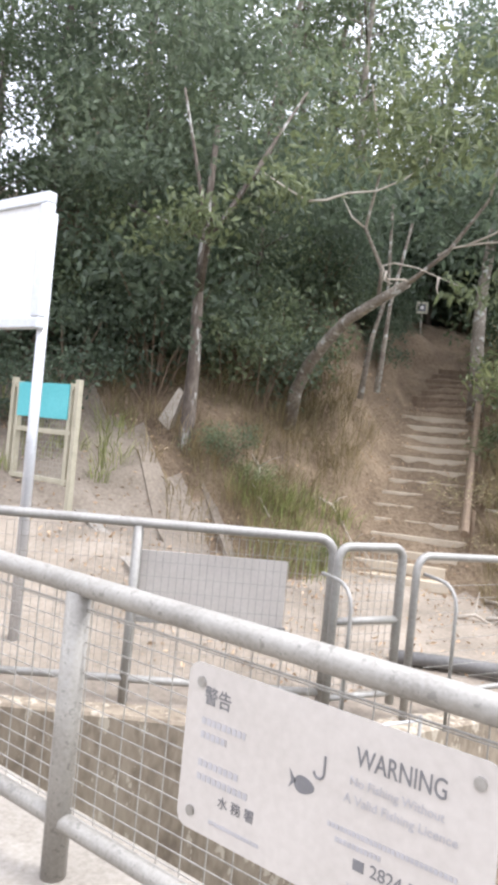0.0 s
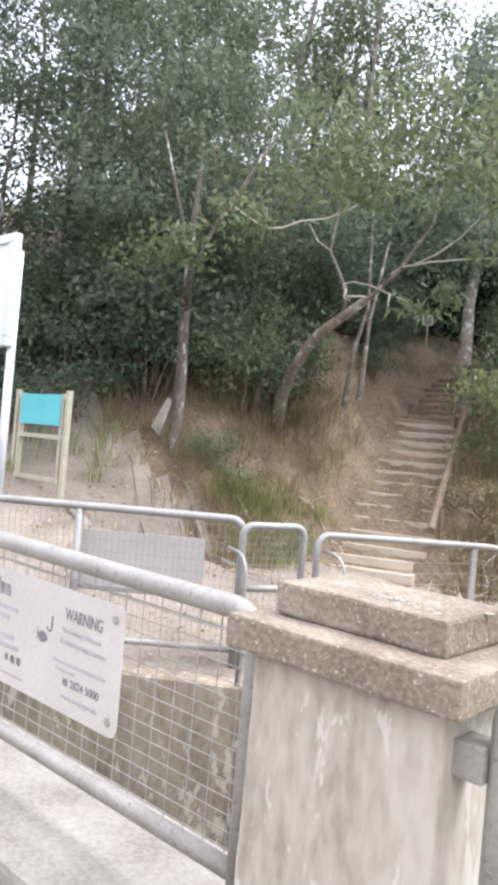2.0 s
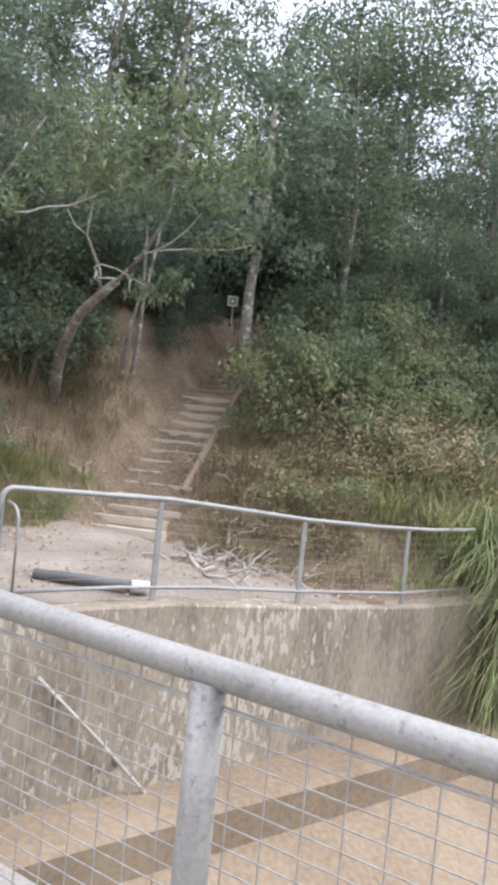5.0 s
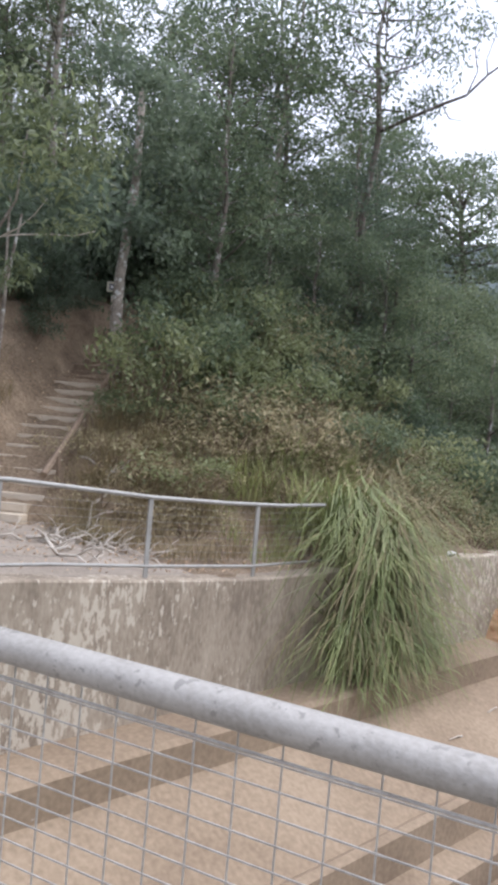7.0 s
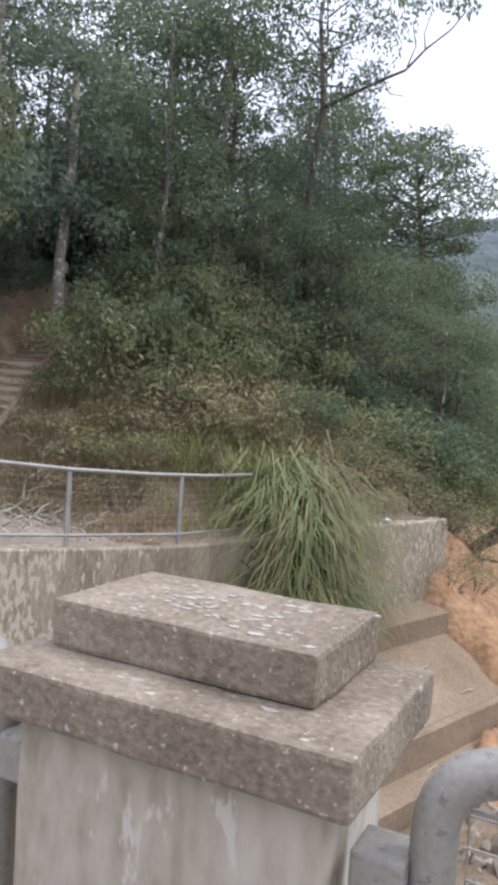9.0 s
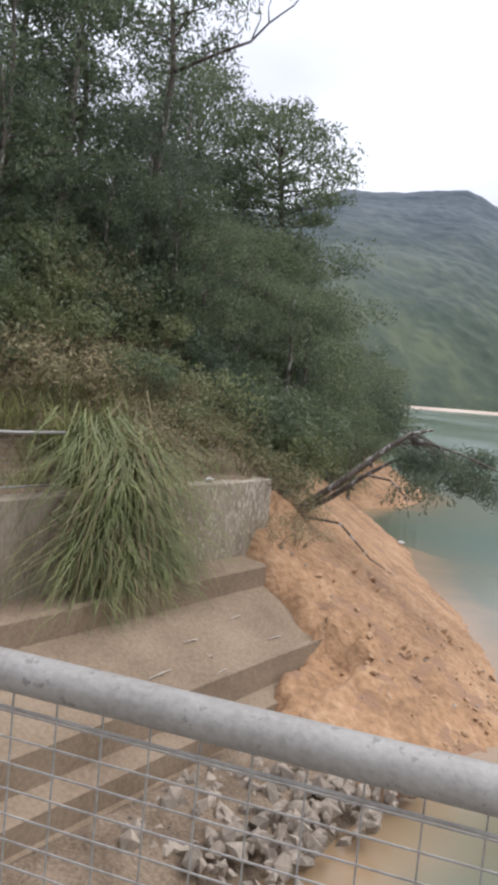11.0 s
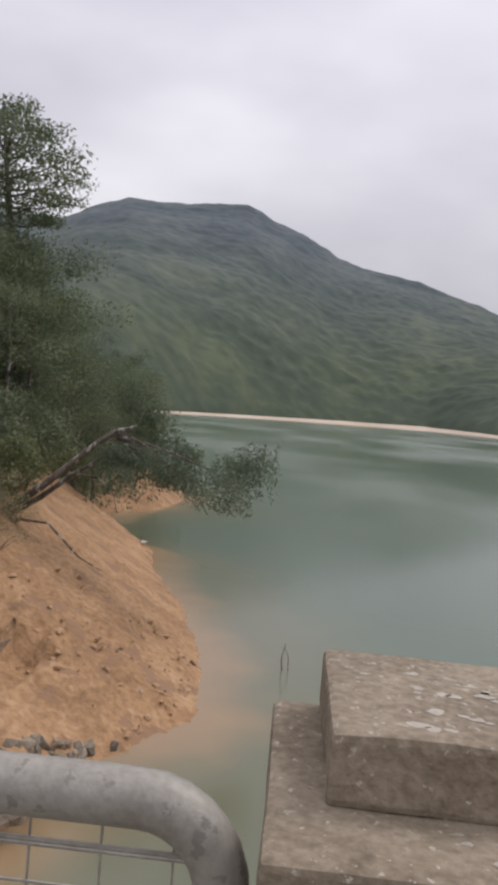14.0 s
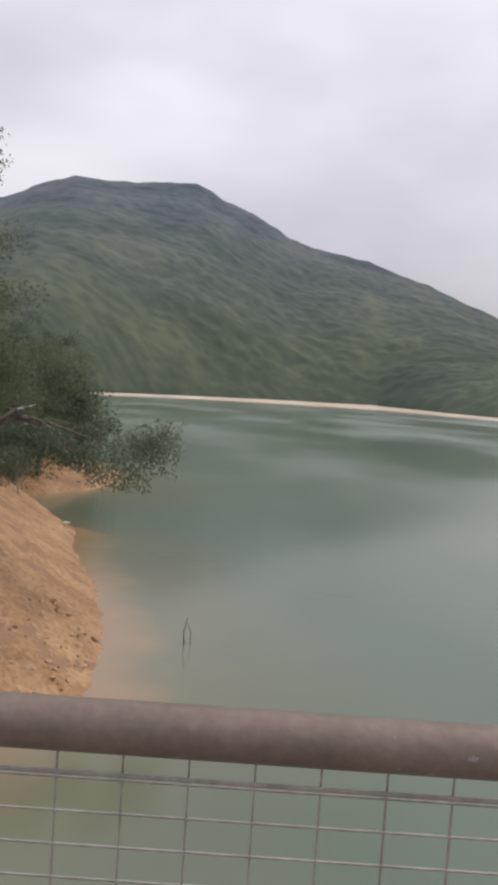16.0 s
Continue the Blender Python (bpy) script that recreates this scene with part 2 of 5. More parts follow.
def water_material():
    m = bpy.data.materials.new("reservoir_water")
    m.use_nodes = True
    n, l = m.node_tree.nodes, m.node_tree.links
    b = n["Principled BSDF"]
    co = n.new("ShaderNodeTexCoord")
    mp = n.new("ShaderNodeMapping")
    mp.inputs["Scale"].default_value = (1, 0.45, 1)
    w1, w2 = n.new("ShaderNodeTexNoise"), n.new("ShaderNodeTexNoise")
    w1.inputs["Scale"].default_value, w1.inputs["Detail"].default_value = 1.2, 2
    w2.inputs["Scale"].default_value, w2.inputs["Detail"].default_value = 0.035, 3
    l.new(co.outputs["Object"], mp.inputs[0])
    l.new(mp.outputs[0], w1.inputs["Vector"])
    l.new(mp.outputs[0], w2.inputs["Vector"])
    ramp = n.new("ShaderNodeValToRGB")
    ramp.color_ramp.elements[0].position, ramp.color_ramp.elements[1].position = 0.35, 0.65
    ramp.color_ramp.elements[0].color, ramp.color_ramp.elements[1].color = (0.08, 0.112, 0.074, 1), (0.165, 0.198, 0.16, 1)
    l.new(w2.outputs["Fac"], ramp.inputs[0])
    # silt near the shore: how far the water lies out from the shoreline
    def along(axis, shift):
        dot, add = n.new("ShaderNodeVectorMath"), n.new("ShaderNodeMath")
        dot.operation, add.operation = "DOT_PRODUCT", "ADD"
        dot.inputs[1].default_value, add.inputs[1].default_value = axis, shift - ORIGIN.dot(axis)
        l.new(co.outputs["Object"], dot.inputs[0])
        l.new(dot.outputs["Value"], add.inputs[0])
        return add.outputs[0]

    def spread(value, near, far, most):
        r = n.new("ShaderNodeMapRange")
        r.interpolation_type = "SMOOTHSTEP"
        r.inputs["From Min"].default_value, r.inputs["From Max"].default_value = near, far
        r.inputs["To Min"].default_value, r.inputs["To Max"].default_value = most, 0.0
        l.new(value, r.inputs[0])
        return r.outputs[0]

    run, edge = n.new("ShaderNodeMath"), n.new("ShaderNodeValToRGB")
    run.operation = "DIVIDE"
    run.inputs[1].default_value = 60.0
    l.new(along(ALONG, 2.0), run.inputs[0])
    l.new(run.outputs[0], edge.inputs[0])
    stops = [q for q in SHORE if -2 <= q[0] <= 58]
    while len(edge.color_ramp.elements) < len(stops):
        edge.color_ramp.elements.new(0.5)
    for el, (s, d) in zip(edge.color_ramp.elements, stops):
        v = (d + 10) / 40
        el.position, el.color = (s + 2) / 60, (v, v, v, 1)
    out, wobble = n.new("ShaderNodeMath"), n.new("ShaderNodeMath")
    out.operation, wobble.operation = "MULTIPLY_ADD", "MULTIPLY_ADD"
    out.inputs[1].default_value, wobble.inputs[1].default_value = 40.0, 2.2
    minus = n.new("ShaderNodeMath")
    minus.operation = "SUBTRACT"
    minus.inputs[0].default_value = -1.1
    l.new(along(BEHIND, 10.0), minus.inputs[1])
    l.new(edge.outputs[0], out.inputs[0])
    l.new(minus.outputs[0], out.inputs[2])
    wave = n.new("ShaderNodeTexNoise")
    wave.inputs["Scale"].default_value, wave.inputs["Detail"].default_value = 0.45, 2
    l.new(co.outputs["Object"], wave.inputs["Vector"])
    l.new(wave.outputs["Fac"], wobble.inputs[0])
    l.new(out.outputs[0], wobble.inputs[2])
    silt, mud = n.new("ShaderNodeMix"), n.new("ShaderNodeMix")
    silt.data_type = mud.data_type = "RGBA"
    silt.inputs[7].default_value = (0.17, 0.155, 0.095, 1)
    mud.inputs[7].default_value = (0.3, 0.2, 0.112, 1)
    ahead, start, near = n.new("ShaderNodeMapRange"), spread(run.outputs[0], 0.7, 0.95, 1.0), n.new("ShaderNodeMath")
    ahead.interpolation_type, near.operation = "SMOOTHSTEP", "MULTIPLY"
    ahead.inputs["From Min"].default_value, ahead.inputs["From Max"].default_value = 0.0, 0.1
    l.new(run.outputs[0], ahead.inputs[0])
    l.new(ahead.outputs[0], near.inputs[0])
    l.new(start, near.inputs[1])
    near_bank = near.outputs[0]

    def both(value):
        m2 = n.new("ShaderNodeMath")
        m2.operation = "MULTIPLY"
        l.new(value, m2.inputs[0])
        l.new(near_bank, m2.inputs[1])
        return m2.outputs[0]

    l.new(both(spread(wobble.outputs[0], 0.6, 7.5, 0.7)), silt.inputs[0])
    l.new(ramp.outputs[0], silt.inputs[6])
    l.new(both(spread(wobble.outputs[0], 0.0, 1.9, 0.92)), mud.inputs[0])
    l.new(silt.outputs[2], mud.inputs[6])
    l.new(mud.outputs[2], b.inputs["Base Color"])
    rr = n.new("ShaderNodeMapRange")
    rr.inputs["From Min"].default_value, rr.inputs["From Max"].default_value = 0.4, 0.6
    rr.inputs["To Min"].default_value, rr.inputs["To Max"].default_value = 0.12, 0.26
    l.new(w2.outputs["Fac"], rr.inputs[0])
    l.new(rr.outputs[0], b.inputs["Roughness"])
    b.inputs["IOR"].default_value = 1.33
    bp = n.new("ShaderNodeBump")
    bp.inputs["Strength"].default_value, bp.inputs["Distance"].default_value = 0.03, 0.03
    l.new(w1.outputs["Fac"], bp.inputs["Height"])
    l.new(bp.outputs[0], b.inputs["Normal"])
    return m


M["water"] = water_material()


# ---- mesh helpers ----
def link_mesh(name, data, mat, parent=None, label=""):
    data.materials.append(mat)
    ob = new(name, data)
    if parent is not None:
        ob.parent = parent
    if label:
        ob["label"] = label
    return ob


def part(name, bm, mat, parent=None, label="", smooth=False):
    data = bpy.data.meshes.new(name)
    bm.to_mesh(data)
    bm.free()
    if smooth:
        for p in data.polygons:
            p.use_smooth = True
    return link_mesh(name, data, mat, parent, label)


def thing(name, label, category, at=(0, 0, 0), group="", kind=""):
    ob = new(name)
    ob.location = at
    ob.empty_display_size = 0.1
    return tagged(ob, label, category, group, kind)


def box(bm, lo, hi, bevel=0.0, turn=None):
    v = bmesh.ops.create_cube(bm, size=1)["verts"]
    c = [(a + b) / 2 for a, b in zip(lo, hi)]
    bmesh.ops.scale(bm, vec=[b - a for a, b in zip(lo, hi)], verts=v)
    if turn is not None:
        bmesh.ops.transform(bm, matrix=turn, verts=v)
    bmesh.ops.translate(bm, vec=c, verts=v)
    if bevel:
        e = list({e for w in v for e in w.link_edges})
        bmesh.ops.bevel(bm, geom=e, offset=bevel, segments=2, affect="EDGES", profile=0.6)
    return bm


def tube(bm, pts, radius, seg=8, caps=True):
    """A round sweep along points; radius is one number or one for each point."""
    pts = [Vector(p) for p in pts]
    rad = radius if isinstance(radius, (list, tuple)) else [radius] * len(pts)
    rings, up = [], None
    for i, p in enumerate(pts):
        d = (pts[min(i + 1, len(pts) - 1)] - pts[max(i - 1, 0)]).normalized()
        if up is None:
            up = d.orthogonal().normalized()
        up = (up - d * up.dot(d)).normalized()
        side = d.cross(up)
        rings.append([bm.verts.new(p + (up * math.cos(a) + side * math.sin(a)) * rad[i]) for a in (2 * math.pi * k / seg for k in range(seg))])
    for a, b in zip(rings, rings[1:]):
        for k in range(seg):
            bm.faces.new((a[k], a[(k + 1) % seg], b[(k + 1) % seg], b[k]))
    if caps:
        bm.faces.new(rings[0][::-1])
        bm.faces.new(rings[-1])
    return bm


def arch(p0, p1, z_top, z_bottom, r=0.12, steps=6):
    """Points of an upside-down U with round corners over the plan points p0 and p1."""
    a, b = Vector((*p0, 0)), Vector((*p1, 0))
    z0, z1 = z_top if isinstance(z_top, tuple) else (z_top, z_top)
    d = (b - a).normalized()
    out = [a + Vector((0, 0, z_bottom))]
    for k in range(steps + 1):
        t = math.pi / 2 * k / steps
        out.append(a + d * (r - r * math.cos(t)) + Vector((0, 0, z0 - r + r * math.sin(t))))
    for k in range(steps + 1):
        t = math.pi / 2 * k / steps
        out.append(b - d * (r - r * math.sin(t)) + Vector((0, 0, z1 - r + r * math.cos(t))))
    out.append(b + Vector((0, 0, z_bottom)))
    return out


def wires(p0, p1, z0, z1, step_x, step_z, r=0.002):
    """A welded mesh of upright and level wires between two plan points."""
    a, b = Vector((*p0, 0)), Vector((*p1, 0))
    length = (b - a).length
    bm = bmesh.new()
    for i in range(int(length / step_x) + 1):
        p = a.lerp(b, min(1, i * step_x / length))
        tube(bm, [p + Vector((0, 0, z0)), p + Vector((0, 0, z1))], r, 4, False)
    off = (b - a).normalized().cross(Vector((0, 0, 1))) * 2 * r
    for i in range(int((z1 - z0) / step_z) + 1):
        z = Vector((0, 0, z1 - i * step_z))
        tube(bm, [a + z + off, b + z + off], r, 4, False)
    return bm


def cards(points, length, width, rng, droop=0.3):
    """Many small leaves, each a bent diamond of two triangles, as one mesh's vertices and faces."""
    n = len(points)
    d = rng.normal(size=(n, 3))
    d[:, 2] -= droop
    d /= np.linalg.norm(d, axis=1)[:, None] + 1e-9
    w = np.cross(d, rng.normal(size=(n, 3)))
    w /= np.linalg.norm(w, axis=1)[:, None] + 1e-9
    up = np.cross(d, w)
    ln = (length * (0.6 + 0.8 * rng.random(n)))[:, None]
    wd = (width * (0.6 + 0.8 * rng.random(n)))[:, None]
    base, tip = points, points + d * ln
    mid = points + d * ln * 0.45 + up * ln * 0.08
    v = np.stack([base, mid + w * wd, tip, mid - w * wd], 1).reshape(-1, 3)
    f = np.arange(4 * n).reshape(n, 4)
    return v, f


def mesh_of(name, v, f):
    data = bpy.data.meshes.new(name)
    data.from_pydata([tuple(p) for p in v.tolist()], [], f.tolist())
    return data


def blades(n, rng, spread, height, width, lean=0.6, wild=0.7):
    """Grass blades: bent strips of three segments rising from a disc."""
    ang = rng.random(n) * 2 * math.pi
    rad = spread * np.sqrt(rng.random(n))
    root = np.stack([rad * np.cos(ang), rad * np.sin(ang), np.zeros(n)], 1)
    a2 = ang + rng.normal(size=n) * wild
    out = np.stack([np.cos(a2), np.sin(a2), np.zeros(n)], 1)
    side = np.stack([-np.sin(a2), np.cos(a2), np.zeros(n)], 1)
    h = (height * (0.5 + 0.6 * rng.random(n)))[:, None]
    le = (lean * (0.3 + rng.random(n)))[:, None]
    w = (width * (0.6 + 0.7 * rng.random(n)))[:, None]
    rows = []
    for t, ww in ((0, 0.8), (0.4, 1.0), (0.75, 0.7), (1.0, 0.08)):
        c = root + out * h * le * t * t + np.array([0, 0, 1.0]) * h * (t - 0.42 * le * t * t)
        rows += [c - side * w * ww / 2, c + side * w * ww / 2]
    v = np.stack(rows, 1).reshape(-1, 3)
    i = (np.arange(n) * 8)[:, None]
    f = np.concatenate([i + np.array([0, 1, 3, 2]), i + np.array([2, 3, 5, 4]), i + np.array([4, 5, 7, 6])])
    return v, f


# ---- the far bank's ground ----
WALL_END = 9.8


def bend(s):
    return max(0.0, -2.25 - s) * 0.68


def at_plan(s, d, z=0.0):
    p = ORIGIN + ALONG * s + BEHIND * (d + bend(s))
    return Vector((p.x, p.y, z))


def to_plan(x, y):
    r = Vector((x, y, 0)) - ORIGIN
    s = r.dot(ALONG)
    return s, r.dot(BEHIND) - bend(s)


def between(x, rows):
    return float(np.interp(x, [r[0] for r in rows], [r[1] for r in rows]))


def wall_top(s):
    return between(s, [(-8, -0.12), (0, -0.17), (1.8, -0.31), (3.6, -0.42), (12, -0.4)])


STAIR_FOOT, STAIR_GO, STAIR_SIDE = Vector((-4.275, 8.715, 0)), Vector((-0.374, 0.927, 0)), Vector((0.927, 0.374, 0))


def bank_height(s, d):
    toe = between(s, [(-9, 2.2), (-4, 4.4), (-2, 4.3), (-0.5, 3.3), (1.2, 3.6), (2.2, 2.4), (3.5, 1.3), (6, 0.9), (10, 0.6)])
    ease = between(s, [(-2.5, 0.2), (-0.8, 0.1), (2, 0.1), (6, 0.1)])
    steep = between(s, [(-3, 0.6), (-1, 0.9), (1.5, 0.95), (3, 0.75), (9, 0.75)])
    z = wall_top(s) - 0.04 + ease * min(max(d, 0), toe)
    over = max(0.0, d - toe)
    z += steep * min(over, 5.0) + 0.28 * max(0.0, over - 5.0)
    p = at_plan(s, d) - STAIR_FOOT
    a, side = p.dot(STAIR_GO), p.dot(STAIR_SIDE)
    if -1.0 < a:
        run = 0.25 + 0.575 * min(a, 3.2) + 0.42 * max(0.0, a - 3.2) if a > 0 else 0.25 + 0.12 * a
        lip = 1.5 if side < 0 else 0.9
        z = min(z, run + max(0.0, abs(side) - 0.62) * lip)
    return z


def shore_height(s, d):
    lift = d - between(s, SHORE)
    z = WATER + 0.52 * lift if lift > 0 else WATER + 0.3 * lift
    if z > -1.2:
        z = -1.2 + (z + 1.2) * 1.1
    return max(z, -7.5)


def ground_height(s, d):
    if d <= 0.12 and s <= WALL_END + 0.01:
        z = shore_height(s, d)
        k = min(1.0, max(0.0, (s - 8.7 + 2.0 * min(1.0, max(0.0, (-2.0 - d) * 3)) - 0.35 * noise.noise(Vector((s, d, 0)) * 1.5)) / 1.1))
        low = min(z, -3.95 - 0.04 * d) if d < -2.7 else -4.3
        if d > -2.7:
            z = min(z, -1.6 + 0.55 * d)
        if -3.1 < d < -2.1 and s < 9.5:
            z = min(z, -3.28 + 0.35 * (d + 2.1))
        return low + (z - low) * k * k * (3 - 2 * k)
    high = bank_height(s, d)
    if s <= WALL_END + 0.01:
        return high
    k = min(1.0, (s - WALL_END) / 2.5)
    return high * (1 - k) * (1 if d > 0.12 else 0) + shore_height(s, d) * (k if d > 0.12 else 1)


def relief(p, size, amount):
    return noise.fractal(Vector((p.x, p.y, 0.3)) * size, 1.0, 2.0, 4) * amount


def on_path(p):
    """The bare path that comes down past the small gate."""
    return -9.5 < p.x < -4.4 and 3.0 < p.y < 6.25 - 0.45 * max(0.0, p.x + 5.6) + 0.3 * noise.noise(p * 1.7)


def terrain(name, s_rows, d_rows, label, category):
    """The bank as one sheet: soil above, bare sand low on the shore, dusty landing behind the wall."""
    verts, faces, kinds = [], [], []
    for s in s_rows:
        for d in d_rows:
            p = at_plan(s, d)
            rough = 0.02 if (d > 0.1 and d < 2.5 and s < 3) else 0.1
            p.z = ground_height(s, d)
            rough = 0.04 if p.z < -3.3 else rough
            p.z += relief(p, 0.9, rough) + (relief(p, 3.5, 0.05) if d > 3 else relief(p, 2.0, 0.03 if p.z < -3.6 else 0.07) + relief(p, 5.5, 0.045) if d < 0 else 0)
            verts.append(p)
    w = len(d_rows)
    for i in range(len(s_rows) - 1):
        for j in range(w - 1):
            faces.append((i * w + j, (i + 1) * w + j, (i + 1) * w + j + 1, i * w + j + 1))
            s, d = s_rows[i], d_rows[j]
            z = verts[i * w + j].z + 0.5 * noise.noise(verts[i * w + j] * 0.8)
            sandy = (d < 0.1 or s > WALL_END) and z < -1.25
            if on_path(verts[i * w + j]):
                kinds.append(2)
                continue
            kinds.append(0 if d < -2.5 and s < 6.8 + 0.8 * noise.noise(verts[i * w + j]) else 1 if sandy else 2 if s < 2.6 and d < between(s, [(-3, 4.2), (-1, 3.0), (1.5, 3.2), (2.6, 0.4)]) + 0.4 * noise.noise(verts[i * w + j] * 1.3) else 0)
    data = bpy.data.meshes.new(name)
    data.from_pydata(verts, [], faces)
    ob = link_mesh(name, data, M["soil"])
    data.materials.append(M["sand"])
    data.materials.append(M["path"])
    for p, k in zip(data.polygons, kinds):
        p.use_smooth, p.material_index = True, k
    return tagged(ob, label, category, "", "structure")


def steps_of(*spans):
    out = []
    for a, b, n in spans:
        out += [a + (b - a) * i / n for i in range(n)]
    return out + [spans[-1][1]]


S_NEAR = steps_of((-14, -4, 22), (-4, 7, 56), (7, WALL_END, 26), (WALL_END, 20, 80), (20, 26, 24), (26, 80, 50))
terrain("ground", S_NEAR, steps_of((-14, -7, 10), (-7, 0.0, 64), (0.0, 0.12, 1), (0.12, 0.16, 1), (0.16, 8, 44), (8, 45, 40)), "leaf-strewn brown soil hillside running down to an orange sandy shore", "ground")

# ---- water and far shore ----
# distance haze put into the woods' colour: bluer and paler up the mountain
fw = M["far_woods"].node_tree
fw_geo, fw_sep, fw_rng, fw_haze = (fw.nodes.new("ShaderNode" + k) for k in ("NewGeometry", "SeparateXYZ", "MapRange", "Mix"))
fw_haze.data_type, fw_haze.blend_type = "RGBA", "MULTIPLY"
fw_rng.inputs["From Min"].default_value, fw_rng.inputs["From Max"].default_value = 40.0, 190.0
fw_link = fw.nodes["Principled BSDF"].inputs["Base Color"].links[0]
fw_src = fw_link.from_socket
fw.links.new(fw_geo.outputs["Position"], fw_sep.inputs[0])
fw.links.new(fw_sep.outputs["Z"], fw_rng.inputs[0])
fw.links.new(fw_rng.outputs[0], fw_haze.inputs[0])
fw.links.new(fw_src, fw_haze.inputs[6])
fw_haze.inputs[7].default_value = (1.22, 1.15, 2.05, 1)
fw.links.new(fw_haze.outputs[2], fw.nodes["Principled BSDF"].inputs["Base Color"])

bm = bmesh.new()
bmesh.ops.create_grid(bm, x_segments=1, y_segments=1, size=2500)
bmesh.ops.translate(bm, vec=(0, 1500, WATER), verts=bm.verts)
tagged(part("water", bm, M["water"]), "calm grey-green reservoir water reflecting the clouds", "water", "", "structure")


def far_range(name, near, far, profile, base, mat, label, category, span=(-60, 55), rough=1.0):
    verts, faces = [], []
    n_a, n_r = (480, 250) if rough > 0.5 else (200, 12)
    for i in range(n_a + 1):
        az = span[0] + (span[1] - span[0]) * i / n_a
        top = between(az, profile) * far
        r0 = between(az, near)
        for j in range(n_r + 1):
            t = j / n_r
            r = r0 + (far * 1.15 - r0) * t
            u = min(1.0, (r - r0) / (far - r0))
            z = base + (top - base) * (u ** 0.86) if r <= far else top - (r - far) * 0.5
            p = Vector((8.5 + r * math.sin(radians(az)), 0.5 + r * math.cos(radians(az)), z))
            p.z += noise.fractal(p * 0.012, 1.0, 2.0, 3) * 5 * min(1, 4 * u) * rough + noise.noise(p * 0.045) * 0.6 * rough * min(1, 6 * u)
            if rough > 0.5:
                crown = noise.voronoi(Vector((p.x, p.y, 0)) * 0.085)[0][0]
                p.z += (3.0 - 1.6 * u) * max(0.0, 1 - 1.25 * crown) * min(1, 12 * u)
            verts.append(p)
    w = n_r + 1
    for i in range(n_a):
        for j in range(n_r):
            faces.append((i * w + j, (i + 1) * w + j, (i + 1) * w + j + 1, i * w + j + 1))
    data = bpy.data.meshes.new(name)
    data.from_pydata(verts, [], faces)
    for p in data.polygons:
        p.use_smooth = True
    ob = link_mesh(name, data, mat)
    return tagged(ob, label, category, "", "structure")


FAR_EDGE = [(-60, 240), (-16, 300), (-8, 420), (3, 520), (9, 540), (14, 470), (24, 360), (55, 300)]
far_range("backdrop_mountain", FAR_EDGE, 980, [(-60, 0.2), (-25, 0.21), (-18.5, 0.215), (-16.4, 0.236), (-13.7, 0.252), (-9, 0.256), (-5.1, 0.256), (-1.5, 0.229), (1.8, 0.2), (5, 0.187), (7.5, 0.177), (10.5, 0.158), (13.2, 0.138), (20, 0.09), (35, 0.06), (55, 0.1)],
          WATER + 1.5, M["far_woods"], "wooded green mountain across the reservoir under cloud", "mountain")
far_range("backdrop_shore", [(a, r - 14) for a, r in FAR_EDGE], 640, [(-60, 0.022), (55, 0.022)], WATER - 0.3, M["far_sand"], "pale sandy shoreline on the far side of the water", "shore", rough=0.1)

# ---- the bridge: deck, kerb, pillars, railings ----
bm = bmesh.new()
box(bm, (-16, -2.2, -0.4), (20, 1.05, 0), 0.01)
tagged(part("floor_deck", bm, M["deck"]), "pale dusty concrete bridge deck", "deck", "", "structure")
bm = bmesh.new()
box(bm, (-16, 1.052, -0.6), (20, 1.62, 0.26), 0.025)
tagged(part("kerb", bm, M["deck"]), "pale concrete kerb carrying the railing", "kerb", "", "structure")
bm = bmesh.new()
box(bm, (-16, -2.6, -0.6), (20, -2.202, 1.0), 0.02)
tagged(part("wall_parapet", bm, M["deck"]), "plain concrete parapet on the other side of the deck", "parapet", "", "structure")
bm = bmesh.new()
for x in (0.375, 4.575, 8.775, 12.975, -3.825):
    box(bm, (x - 0.4, -2.4, -8), (x + 0.4, 1.6, -0.602), 0.02)
tagged(part("wall_piers", bm, M["wall"]), "concrete piers under the bridge deck", "pier", "", "structure")


def rough_box(lo, hi, cuts, amount, bevel=0.012, seed=0):
    """A cast concrete block: bevelled, with chipped and slightly uneven faces."""
    bm = box(bmesh.new(), lo, hi, bevel)
    bmesh.ops.subdivide_edges(bm, edges=[e for e in bm.edges if e.calc_length() > 0.12], cuts=cuts, use_grid_fill=True)
    for v in bm.verts:
        q = v.co * 9 + Vector((seed, 0, 0))
        v.co += Vector((noise.noise(q), noise.noise(q + Vector((9, 3, 1))), noise.noise(q + Vector((2, 7, 5))))) * amount
    return bm


